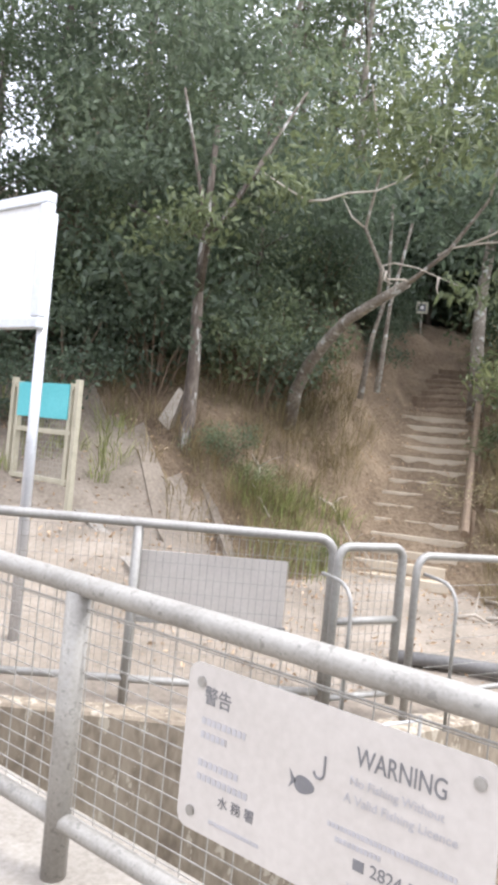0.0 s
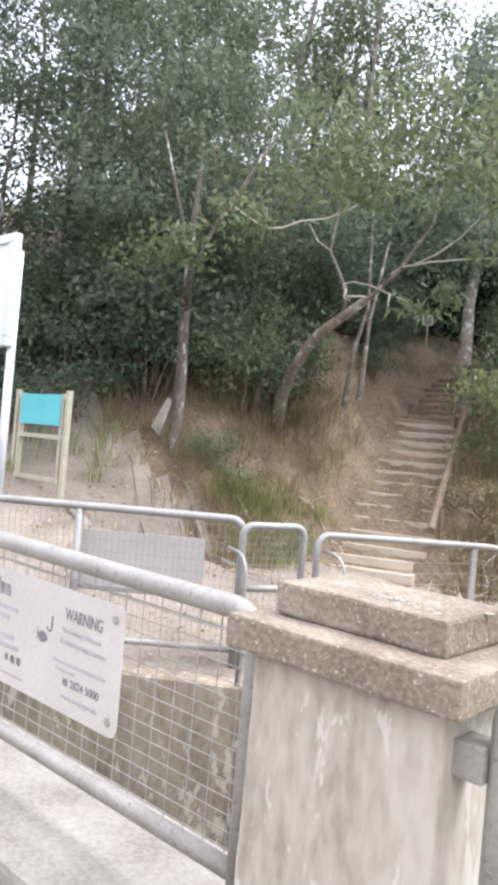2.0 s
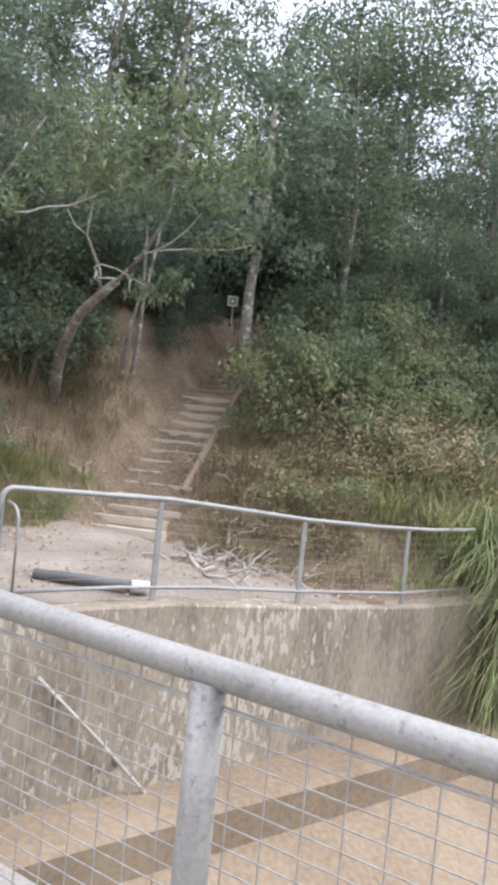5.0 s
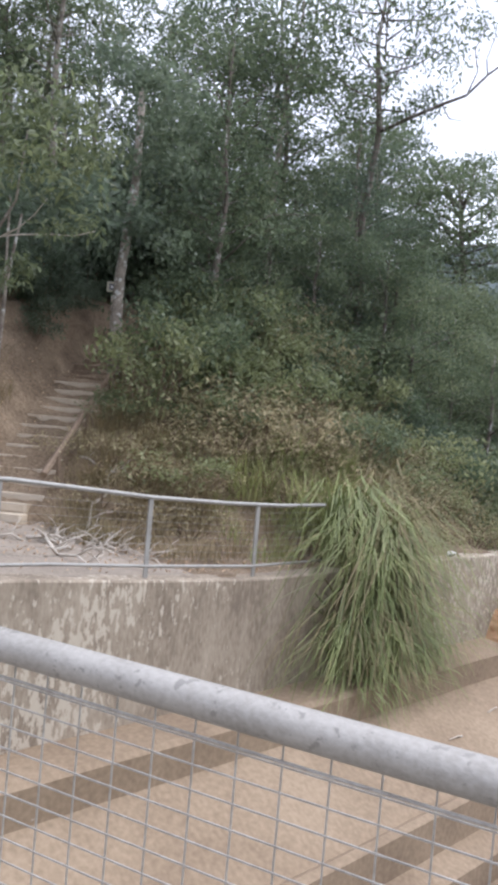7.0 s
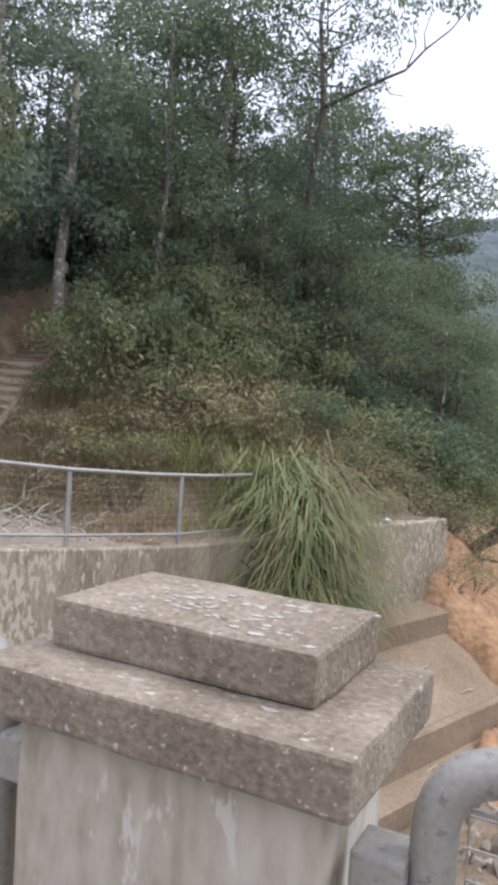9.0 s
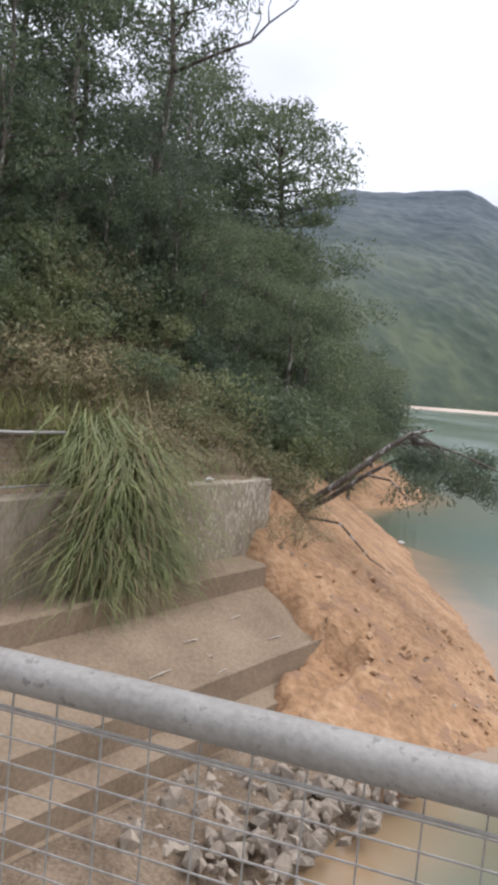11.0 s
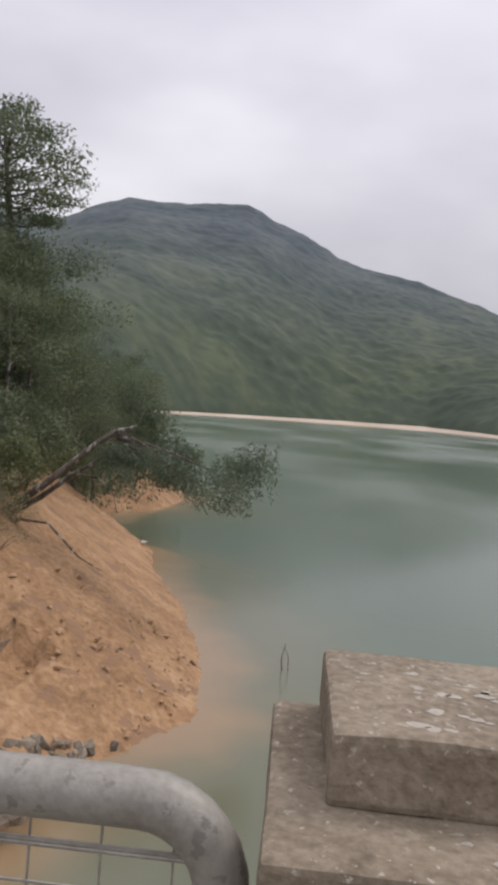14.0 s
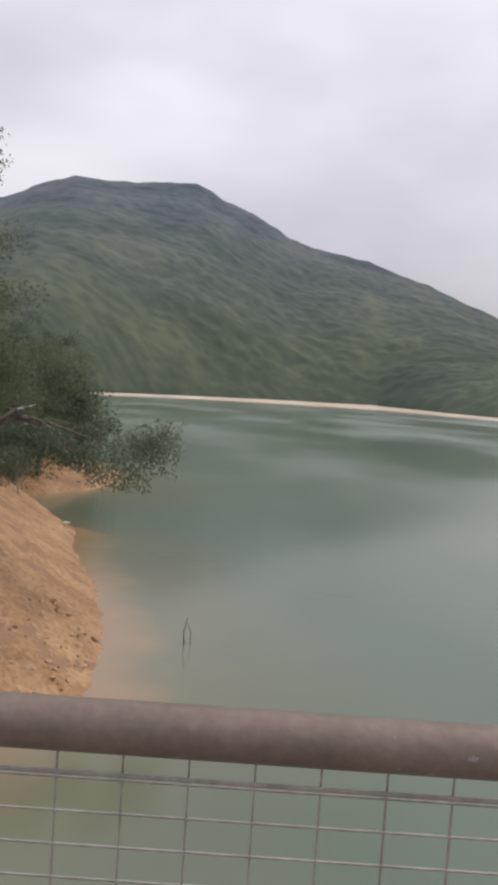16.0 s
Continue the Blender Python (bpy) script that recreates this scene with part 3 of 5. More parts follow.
def pillar(x, shift=0.0, z=0.0):
    t = thing("railing_pillar", "weathered grey concrete pillar with stepped cap, flaking white paint", "pillar", (x, 0, z), "railing pillars")
    part("shaft", rough_box((0.05, 1.235, 0.262), (0.555, 1.51, 1.03), 5, 0.005, 0.015, x), M["plaster"], t, "stained pale plaster shaft")
    part("foot", rough_box((0.0, 1.19, 0.262), (0.6, 1.615, 0.40), 3, 0.004, 0.02, x + 3), M["pillar"], t)
    part("cap", rough_box((-0.005, 1.19, 1.032), (0.606, 1.59, 1.112), 7, 0.004, 0.008, x + 5), M["pillar"], t)
    part("top_block", rough_box((0.078 + shift, 1.298, 1.113), (0.538 + shift, 1.58, 1.192), 7, 0.004, 0.009, x + 8), M["pillar"], t)
    for k in range(90):
        a, b = noise.noise(Vector((x, k * 1.7, 0.3))), noise.noise(Vector((k * 2.3, x, 5.1)))
        u, w, r = (0.3 + 0.42 * a, 1.4 + 0.3 * b, 0.003 + 0.009 * abs(noise.noise(Vector((k * 3.1, 2.0, x)))))
        on_block = 0.1 < u < 0.52 and 1.32 < w < 1.56
        if not on_block and (w > 1.28 or w < 1.21 or not 0.02 < u < 0.58):
            continue
        bm = bmesh.new()
        z = 1.191 if on_block else 1.111
        rim = [bm.verts.new((u + r * (1.7 + 2.2 * noise.noise(Vector((k * 1.37, q * 1.91, x)))) * math.cos(q * 0.9), w + r * (1 + 1.4 * noise.noise(Vector((q * 1.7, k * 1.3, x)))) * math.sin(q * 0.9), z)) for q in range(7)]
        bm.faces.new(rim)
        lift = bmesh.ops.extrude_face_region(bm, geom=bm.faces[:])["geom"]
        bmesh.ops.translate(bm, vec=(0, 0, 0.002), verts=[v for v in lift if isinstance(v, bmesh.types.BMVert)])
        part("paint_flake", bm, M["flake"], t, "flake of old white paint")
    return t


for x, z in ((-4.105, 0.0), (0.095, -0.018), (4.262, 0.0), (8.518, 0.0), (12.7, 0.0)):
    pillar(x, -0.028 if x < 8 else -0.02, z)


def railing(x0, x1, top, post, tube_mat, label):
    t = thing("bridge_railing", label, "railing", (x0, 1.32, 0.26), "bridge railings")
    lx = x1 - x0
    bm = tube(bmesh.new(), arch((0, 0), (lx, 0), top, 0.0, 0.095, 7), 0.031, 14)
    part("top_tube", bm, tube_mat, t, smooth=True)
    part("middle_post", tube(bmesh.new(), [(post - x0, 0, 0), (post - x0, 0, top - 0.02)], 0.036, 12), M["galv"], t, smooth=True)
    part("bottom_tube", tube(bmesh.new(), [(0.0, 0, 0.16), (lx, 0, 0.16)], 0.026, 10), M["galv"], t, smooth=True)
    part("mesh_bar", tube(bmesh.new(), [(0.03, 0.005, top - 0.062), (lx - 0.03, 0.005, top - 0.062)], 0.0032, 6), M["wire"], t)
    part("wire_mesh", wires((0.04, 0.012), (lx - 0.04, 0.012), 0.185, top - 0.028, 0.08, 0.042, 0.0018), M["wire"], t)
    for x, side in ((0.0, -1), (lx, 1)):
        for z in (0.62, 0.22):
            bm = box(bmesh.new(), (x + side * 0.025 - (0.075 if side < 0 else 0), -0.04, z), (x + side * 0.025 + (0.075 if side > 0 else 0), 0.04, z + 0.075), 0.006)
            part("bracket", bm, M["galv"], t)
    return t


for x0, x1, top, post in ((-3.46, 0.085, 0.815, -1.628), (0.74, 4.2, 0.83, 2.4), (4.94, 8.475, 0.83, 6.655), (9.185, 12.6, 0.84, 10.8)):
    worn = x0 > 9
    railing(x0, x1, top, post, M["galv_brown" if worn else "galv"], "brown-painted worn steel railing panel with wire mesh" if worn else "grey galvanised steel railing panel with welded wire mesh")

# ---- far bank: retaining wall, apron ----
def loft(sections, closed_ends=True):
    """Joins equal rings of points into one solid."""
    bm = bmesh.new()
    rings = [[bm.verts.new(p) for p in ring] for ring in sections]
    n = len(rings[0])
    for a, b in zip(rings, rings[1:]):
        for k in range(n):
            bm.faces.new((a[k], a[(k + 1) % n], b[(k + 1) % n], b[k]))
    if closed_ends:
        bm.faces.new(rings[0][::-1])
        bm.faces.new(rings[-1])
    bmesh.ops.recalc_face_normals(bm, faces=bm.faces)
    return bm


WALL_S = steps_of((-9, -2.25, 12), (-2.25, 10.3, 40))


def wall_ring(s):
    t = wall_top(s)
    j = 0.012 * noise.noise(Vector((s * 2, 0, 0)))
    return [at_plan(s, d, z) for d, z in ((0.0, -5.2), (j, t - 0.3), (j, t - 0.02), (0.015 + j, t + j), (0.2, t + j), (0.34, t + j), (0.35, t - 0.02), (0.35, -5.2))]


tagged(part("wall_bank", loft([wall_ring(s) for s in WALL_S]), M["wall"]), "stained concrete retaining wall with pale streaks and blotches", "wall", "", "structure")


def apron_ring(s):
    pts = ((-0.004, -5.2), (-0.004, -1.93), (-0.55, -1.97), (-0.62, -2.02), (-0.62, -2.4), (-1.92, -3.08), (-2.02, -3.02), (-2.14, -3.04), (-2.16, -3.5), (-2.5, -3.62), (-2.52, -3.95), (-2.9, -4.3), (-2.9, -5.2))
    return [at_plan(s, d, z + 0.01 * noise.noise(Vector((s, d * 2, 0)))) for d, z in pts]


tagged(part("floor_apron", loft([apron_ring(s) for s in steps_of((-2.2, 9.5, 40))]), M["apron"]), "stepped concrete apron covered with tan silt below the wall", "apron", "", "structure")

# ---- far bank: railings, gate, ladder ----
rail = thing("bank_railing", "thin grey steel railing with flat posts on the retaining wall", "railing", at_plan(-1.3, 0.17, wall_top(0)))


def local(parent, pts):
    return [Vector(p) - parent.location for p in pts]


def rail_z(s):
    return wall_top(s) + between(s, [(-1.6, 1.04), (0, 0.99), (1.8, 0.95), (9, 0.94)])


top = arch(at_plan(-1.7, 0.17).xy, at_plan(4.9, 0.17).xy, (rail_z(-1.6), rail_z(4.9)), wall_top(0) - 0.02, 0.1)
line = [top[0]] + top[1:8] + [at_plan(s, 0.17, rail_z(s)) for s in (-1.0, 0, 1, 1.8, 3, 4, 4.9)]
part("top_tube", tube(bmesh.new(), local(rail, line), 0.026, 10), M["galv_far"], rail, smooth=True)
part("lower_tube", tube(bmesh.new(), local(rail, [at_plan(s, 0.17, wall_top(s) + 0.14) for s in (-1.6, -0.5, 0.5, 1.8, 3.5, 4.9)]), 0.02, 8), M["galv_far"], rail, smooth=True)
for s in (-0.12, 1.78, 3.55):
    p = at_plan(s, 0.17)
    turn = Matrix.Rotation(math.atan2(ALONG.y, ALONG.x), 4, "Z")
    bm = bmesh.new()
    lo, hi = Vector((-0.03, -0.012, 0)), Vector((0.03, 0.012, rail_z(s) - wall_top(s)))
    box(bm, lo, hi, 0.003)
    bmesh.ops.transform(bm, matrix=turn, verts=bm.verts)
    bmesh.ops.translate(bm, vec=Vector((p.x, p.y, wall_top(s) - 0.01)) - rail.location, verts=bm.verts)
    part("post", bm, M["galv_far"], rail)
bm = bmesh.new()
for k in range(1, 9):
    tube(bm, local(rail, [at_plan(s, 0.18, wall_top(s) + 0.14 + k * 0.088) for s in (-1.55, -0.12, 1.78, 3.55, 4.8)]), 0.0022, 4, False)
part("wire_mesh", bm, M["wire"], rail)

GATE_A, GATE_B = Vector((-2.36, 3.88, 0)), Vector((-2.17, 4.33, 0))
gate = thing("ladder_gate", "small grey tube gate with mesh above the ladder", "gate", (GATE_A.x, GATE_A.y, -0.12))
part("frame", tube(bmesh.new(), local(gate, arch(GATE_A.xy, GATE_B.xy, 0.93, -0.05, 0.08)), 0.027, 10), M["galv_far"], gate, smooth=True)
part("middle_rail", tube(bmesh.new(), local(gate, [GATE_A + Vector((0, 0, 0.48)), GATE_B + Vector((0, 0, 0.48))]), 0.024, 10), M["galv_far"], gate, smooth=True)
part("bottom_rail", tube(bmesh.new(), local(gate, [GATE_A + Vector((0, 0, 0.02)), GATE_B + Vector((0, 0, 0.02))]), 0.02, 10), M["galv_far"], gate, smooth=True)
bm = wires(GATE_A.xy, GATE_B.xy, 0.03, 0.9, 0.05, 0.05, 0.002)
bmesh.ops.translate(bm, vec=-gate.location, verts=bm.verts)
part("wire_mesh", bm, M["wire"], gate)

SIDE = Vector((-0.734, -0.68, 0))
G0 = Vector((-2.45, 4.02, 0)) + SIDE * 0.03


def corner_railing(k, length):
    p0, p1 = G0 + SIDE * (k * (length + 0.1)), G0 + SIDE * (k * (length + 0.1) + length)
    t = thing("corner_railing", "grey tube railing panel with fine wire mesh", "railing", (p0.x, p0.y, -0.14), "corner railings")
    part("top_tube", tube(bmesh.new(), local(t, arch(p0.xy, p1.xy, 0.95, -0.14, 0.1)), 0.03, 10), M["galv_far"], t, smooth=True)
    part("lower_tube", tube(bmesh.new(), local(t, [p0 + Vector((0, 0, 0.0)), p1 + Vector((0, 0, 0.0))]), 0.024, 10), M["galv_far"], t, smooth=True)
    m = p0.lerp(p1, 0.5)
    part("post", tube(bmesh.new(), local(t, [m + Vector((0, 0, -0.14)), m + Vector((0, 0, 0.93))]), 0.03, 10), M["galv_far"], t, smooth=True)
    bm = wires(p0.xy, p1.xy, 0.01, 0.9, 0.045, 0.09, 0.0018)
    bmesh.ops.translate(bm, vec=-t.location, verts=bm.verts)
    part("wire_mesh", bm, M["wire"], t)
    return t


corner_railing(0, 2.4)
corner_railing(1, 2.4)
p = G0 + SIDE * 0.72
notice = thing("blank_sign", "pale blank back of a notice panel wired to the railing", "sign", (p.x, p.y, 0.36))
bm = box(bmesh.new(), (-0.45, -0.008, 0), (0.45, 0.008, 0.42), 0.003)
bmesh.ops.transform(bm, matrix=Matrix.Rotation(math.atan2(SIDE.y, SIDE.x), 4, "Z"), verts=bm.verts)
off = SIDE.cross(Vector((0, 0, 1))) * 0.045
bmesh.ops.translate(bm, vec=off, verts=bm.verts)
part("panel", bm, M["sign"], notice)
bm = box(bmesh.new(), (-0.47, -0.012, -0.02), (0.47, 0.012, 0.012), 0.003)
bmesh.ops.transform(bm, matrix=Matrix.Rotation(math.atan2(SIDE.y, SIDE.x), 4, "Z"), verts=bm.verts)
bmesh.ops.translate(bm, vec=off, verts=bm.verts)
part("edge_strip", bm, M["galv_far"], notice)

ladder = thing("wall_ladder", "galvanised steel rung ladder fixed to the wall with curved grab rails", "ladder", at_plan(-1.97, 0, -0.4))
for s in (-2.29, -1.87):
    pts = [at_plan(s, -0.14, z) for z in (-3.4, -2, -1, 0.0)]
    part("stile", tube(bmesh.new(), local(ladder, pts), 0.012, 8), M["galv_far"], ladder, smooth=True)
for k in range(12):
    z = -0.03 - 0.302 * k
    part("rung", tube(bmesh.new(), local(ladder, [at_plan(-2.29, -0.14, z), at_plan(-1.87, -0.14, z)]), 0.009, 8), M["alu"], ladder, smooth=True)
for s in (-2.4, -1.66):
    pts = [at_plan(s, -0.14, -0.12), at_plan(s, -0.14, 0.62)] + [at_plan(s, -0.14 + 0.14 * (1 - math.cos(a)), 0.62 + 0.14 * math.sin(a)) for a in (0.4, 0.8, 1.2, 1.57)] + [at_plan(s, 0.14, 0.77)]
    part("grab_rail", tube(bmesh.new(), local(ladder, pts), 0.012, 8), M["galv_far"], ladder, smooth=True)

cable = thing("wall_cable", "pale pipe running down across the wall face", "pipe", at_plan(-1.3, -0.05, -0.75))
part("pipe", tube(bmesh.new(), local(cable, [at_plan(-1.32, -0.06, -0.72), at_plan(-0.7, -0.09, -1.35), at_plan(-0.15, -0.1, -1.95), at_plan(0.1, -0.62, -2.35)]), 0.016, 8), M["dead"], cable, smooth=True)
for s, z in ((-1.1, -0.95), (-0.45, -1.62)):
    bm = box(bmesh.new(), (-0.03, -0.03, -0.04), (0.03, 0.03, 0.04), 0.005)
    bmesh.ops.translate(bm, vec=at_plan(s, -0.03, z) - cable.location, verts=bm.verts)
    part("clip", bm, M["galv_far"], cable)

pipe = thing("drain_pipe", "dark drain pipe with a broken white end lying on the landing", "pipe", at_plan(-0.6, 0.6, -0.1))
part("pipe", tube(bmesh.new(), local(pipe, [at_plan(-1.0, 1.0, -0.05), at_plan(-0.6, 0.72, -0.06), at_plan(-0.22, 0.43, -0.08)]), 0.055, 12), M["pipe_dark"], pipe, smooth=True)
part("pipe_end", tube(bmesh.new(), local(pipe, [at_plan(-0.22, 0.43, -0.08), at_plan(-0.05, 0.36, -0.09)]), 0.06, 12), M["pipe_white"], pipe, "white plastic end", smooth=True)


def ground_z(x, y):
    s, d = to_plan(x, y)
    return ground_height(s, d)


# ---- notice board and turquoise gate ----
board = thing("notice_board", "tall white notice board in an aluminium frame on two posts", "notice board", (-4.42, 3.06, ground_z(-4.42, 3.06)))
bz = board.location.z
bm = bmesh.new()
box(bm, (-1.5, -0.017, 2.18 - bz), (0.02, 0.017, 2.98 - bz), 0.004)
part("panel", bm, M["board"], board)
for lo, hi in (((-1.54, -0.038, 2.955), (0.08, 0.038, 3.03)), ((-1.54, -0.038, 2.115), (0.08, 0.038, 2.19)), ((0.0, -0.038, 2.19), (0.08, 0.038, 2.955)), ((-1.54, -0.038, 2.19), (-1.46, 0.038, 2.955))):
    part("frame_bar", box(bmesh.new(), (lo[0], lo[1], lo[2] - bz), (hi[0], hi[1], hi[2] - bz), 0.01), M["alu"], board)
for x in (0.03, -1.45):
    part("post", tube(bmesh.new(), [(x, 0.05, -0.1), (x, 0.05, 2.9 - bz)], 0.037, 12), M["alu"], board, smooth=True)

tg = thing("turquoise_gate", "cream-painted steel gate with a turquoise panel and wire mesh", "gate", (-7.25, 4.9, ground_z(-6.8, 4.9)))
gz = 0.8 - tg.location.z
for x in (0.0, 1.08):
    part("post", box(bmesh.new(), (x - 0.03, -0.03, -0.15), (x + 0.03, 0.03, 1.13 + gz), 0.008), M["frame_paint"], tg)
for z in (0.06, 0.56, 1.02):
    part("cross_bar", box(bmesh.new(), (0.05, -0.025, z + gz), (1.03, 0.025, z + 0.05 + gz), 0.006), M["frame_paint"], tg)
for x in (0.075, 0.96):
    part("stile", box(bmesh.new(), (x, -0.028, 0.05 + gz), (x + 0.05, 0.028, 1.09 + gz), 0.006), M["frame_paint"], tg)
part("turquoise_panel", box(bmesh.new(), (0.13, -0.045, 0.72 + gz), (0.98, -0.03, 1.08 + gz), 0.003), M["teal"], tg, "turquoise sign panel")
part("wire_mesh", wires((0.12, 0), (0.96, 0), 0.1 + gz, 0.72 + gz, 0.05, 0.05, 0.0022), M["wire"], tg)


def slab(name, corners, mat, label, category, thick=0.08, lift=0.05):
    """A low concrete edging that follows the ground between plan points."""
    pts = [Vector((x, y, ground_z(x, y) + lift)) for x, y in corners]
    ring = []
    for i, p in enumerate(pts):
        d = (pts[min(i + 1, len(pts) - 1)] - pts[max(i - 1, 0)]).normalized()
        n = d.cross(Vector((0, 0, 1))).normalized() * thick
        ring.append([p - n, p + n, p + n - Vector((0, 0, 0.3)), p - n - Vector((0, 0, 0.3))])
    return tagged(part(name, loft(ring), mat), label, category, "", "structure")


slab("trim_ramp_edge", [(-6.1, 5.0), (-5.4, 4.75), (-4.6, 4.45), (-3.9, 4.2)], M["deck"], "pale concrete edging of the ramp", "kerb", 0.06, 0.05)
slab("trim_channel", [(-6.6, 6.3), (-5.8, 5.9), (-5.2, 5.55), (-4.5, 5.4)], M["path"], "cracked concrete strip beside the ramp", "kerb", 0.09, -0.01)
slab("trim_low_edge", [(-5.9, 6.6), (-5.1, 6.3), (-4.4, 6.35), (-3.9, 6.6)], M["path"], "low concrete edge along the grass", "kerb", 0.06, -0.015)

# ---- the stairs ----
stair = thing("hill_stairs", "worn earth-covered concrete steps climbing the hillside", "stairs", STAIR_FOOT + Vector((0, 0, 0.25)))
stair_turn = Matrix((STAIR_SIDE, STAIR_GO, Vector((0, 0, 1)))).transposed().to_4x4()
for k in range(-2, 20):
    z = 0.30 + 0.166 * min(k, 11) + 0.13 * max(0, k - 11) if k >= 0 else 0.30 + 0.11 * k
    a = 0.29 * k if k >= 0 else 0.36 * k
    w = 0.56 + 0.03 * math.sin(k * 2.3)
    shift = 0.05 * math.sin(k * 1.7) + (0.05 * k if k < 0 else 0) + (0.04 * max(0, k - 11))
    bm = rough_box((shift - w, a, z - 0.26), (shift + w, a + 0.34, z - 0.022), 3, 0.012, 0.012, k)
    bmesh.ops.transform(bm, matrix=stair_turn, verts=bm.verts)
    bmesh.ops.translate(bm, vec=(0, 0, -0.25), verts=bm.verts)
    part("tread", bm, M["soil"] if k > 11 else M["step"], stair)
    bm = rough_box((shift - w - 0.01, a - 0.012, z - 0.115), (shift + w + 0.01, a + 0.06, z), 3, 0.006, 0.01, k + 40)
    bmesh.ops.transform(bm, matrix=stair_turn, verts=bm.verts)
    bmesh.ops.translate(bm, vec=(0, 0, -0.25), verts=bm.verts)
    part("nosing", bm, M["timber"] if k > 11 else M["nosing"], stair)

beam = thing("stair_beam", "long weathered brown timber beam lying beside the steps", "beam", (-3.62, 8.75, 0.7))
ends = [Vector((-3.62, 8.75, 0.62)), Vector((-4.1, 9.9, 1.3)), Vector((-4.82, 11.7, 2.4))]
part("beam", tube(bmesh.new(), local(beam, ends), 0.052, 8), M["timber"], beam)
for k, t in enumerate((0.12, 0.5, 0.88)):
    p = ends[0].lerp(ends[2], t)
    part("stake", tube(bmesh.new(), local(beam, [p + Vector((0.07, 0.03, 0.05)), p + Vector((0.08, 0.03, -0.7))]), 0.03, 6), M["timber"], beam)


def trail_sign(x, y, z, size):
    g = ground_z(x, y)
    t = thing("trail_sign", "small pale framed trail sign on a thin post", "sign", (x, y, g), "trail signs")
    part("post", tube(bmesh.new(), [(0, 0.02, -0.1), (0, 0.02, z - g)], 0.018, 6), M["dead"], t)
    h = size / 2
    turn = Matrix.Rotation(radians(28), 4, "Z")
    for nm, lo, hi, mt in (("plate", (-h, -0.012, -h), (h, 0.0, h), "frame_paint"), ("picture", (-h * 0.62, -0.018, -h * 0.62), (h * 0.62, -0.0125, h * 0.62), "ink"), ("mark", (-h * 0.25, -0.022, -h * 0.25), (h * 0.25, -0.0185, h * 0.25), "board")):
        bm = box(bmesh.new(), lo, hi, 0.002)
        bmesh.ops.transform(bm, matrix=turn, verts=bm.verts)
        bmesh.ops.translate(bm, vec=(0, 0, z - g), verts=bm.verts)
        part(nm, bm, M[mt], t)


trail_sign(-8.85, 15.0, 4.42, 0.2)
trail_sign(-7.64, 15.0, 4.62, 0.25)

# ---- warning sign on the bridge railing ----
sign = thing("warning_sign", "white enamelled warning sign with grey print wired to the railing", "sign", (-0.79, 1.296, 0.795))
sign.scale = (1.04, 1, 1.08)
bm = bmesh.new()
prof = []
for cx, cz, a0 in ((0.335, 0.15, 0), (-0.335, 0.15, 90), (-0.335, -0.15, 180), (0.335, -0.15, 270)):
    for k in range(7):
        a = radians(a0 + 15 * k)
        prof.append((cx + 0.03 * math.cos(a), cz + 0.03 * math.sin(a)))
front = [bm.verts.new((x, -0.004, z)) for x, z in prof]
back = [bm.verts.new((x, 0.0, z)) for x, z in prof]
bm.faces.new(front)
bm.faces.new(back[::-1])
for k in range(len(prof)):
    bm.faces.new((front[k], back[k], back[(k + 1) % len(prof)], front[(k + 1) % len(prof)]))
bmesh.ops.recalc_face_normals(bm, faces=bm.faces)
part("plate", bm, M["sign"], sign)
for x in (-0.325, 0.325):
    for z in (-0.14, 0.14):
        part("bolt", tube(bmesh.new(), [(x, -0.004, z), (x, -0.009, z)], 0.012, 10), M["wire"], sign, "dark bolt head")


def lettering(text, x, z, size, width, mat, parent):
    """Raised print: the text starts at x, stands on z, and is drawn width wide."""
    curve = bpy.data.curves.new("text", "FONT")
    curve.body, curve.size, curve.extrude = text, size, 0.0006
    ob = new("lettering_tmp", curve)
    bpy.context.view_layer.update()
    data = bpy.data.meshes.new_from_object(ob.evaluated_get(bpy.context.evaluated_depsgraph_get()))
    bpy.data.objects.remove(ob)
    xs = [v.co.x for v in data.vertices] or [0, 1]
    data.transform(Matrix.Translation((x, -0.0052, z)) @ Matrix.Rotation(radians(90), 4, "X") @ Matrix.Diagonal((width / (max(xs) - min(xs)), 1, 1, 1)))
    data.materials.clear()
    return link_mesh("lettering", data, mat, parent)


lettering("警告", -0.315, 0.1, 0.042, 0.076, M["ink"], sign)
lettering("WARNING", 0.08, 0.09, 0.052, 0.186, M["ink"], sign)
lettering("No Fishing Without", 0.07, 0.052, 0.024, 0.195, M["ink_pale"], sign)
lettering("A Valid Fishing Licence", 0.06, 0.018, 0.024, 0.235, M["ink_pale"], sign)
lettering("www.wsd.gov.hk", 0.085, -0.137, 0.024, 0.19, M["ink_pale"], sign)
lettering("2824 5000", 0.13, -0.098, 0.034, 0.145, M["ink"], sign)
lettering("水 務 署", -0.25, -0.105, 0.028, 0.1, M["ink"], sign)
for x0, x1, z, h in ((-0.315, -0.19, 0.06, 0.014), (-0.315, -0.24, 0.03, 0.014), (-0.315, -0.2, -0.03, 0.014), (-0.315, -0.17, -0.06, 0.014), (-0.27, -0.13, -0.145, 0.008),
                     (0.03, 0.3, -0.035, 0.009), (0.05, 0.15, -0.058, 0.009)):
    bm, x = bmesh.new(), x0
    while x < x1:
        box(bm, (x, -0.0056, z - h / 2), (min(x + h * 0.8, x1), -0.0042, z + h / 2))
        x += h * 1.05
    part("print_line", bm, M["ink_pale"], sign)
bm = bmesh.new()
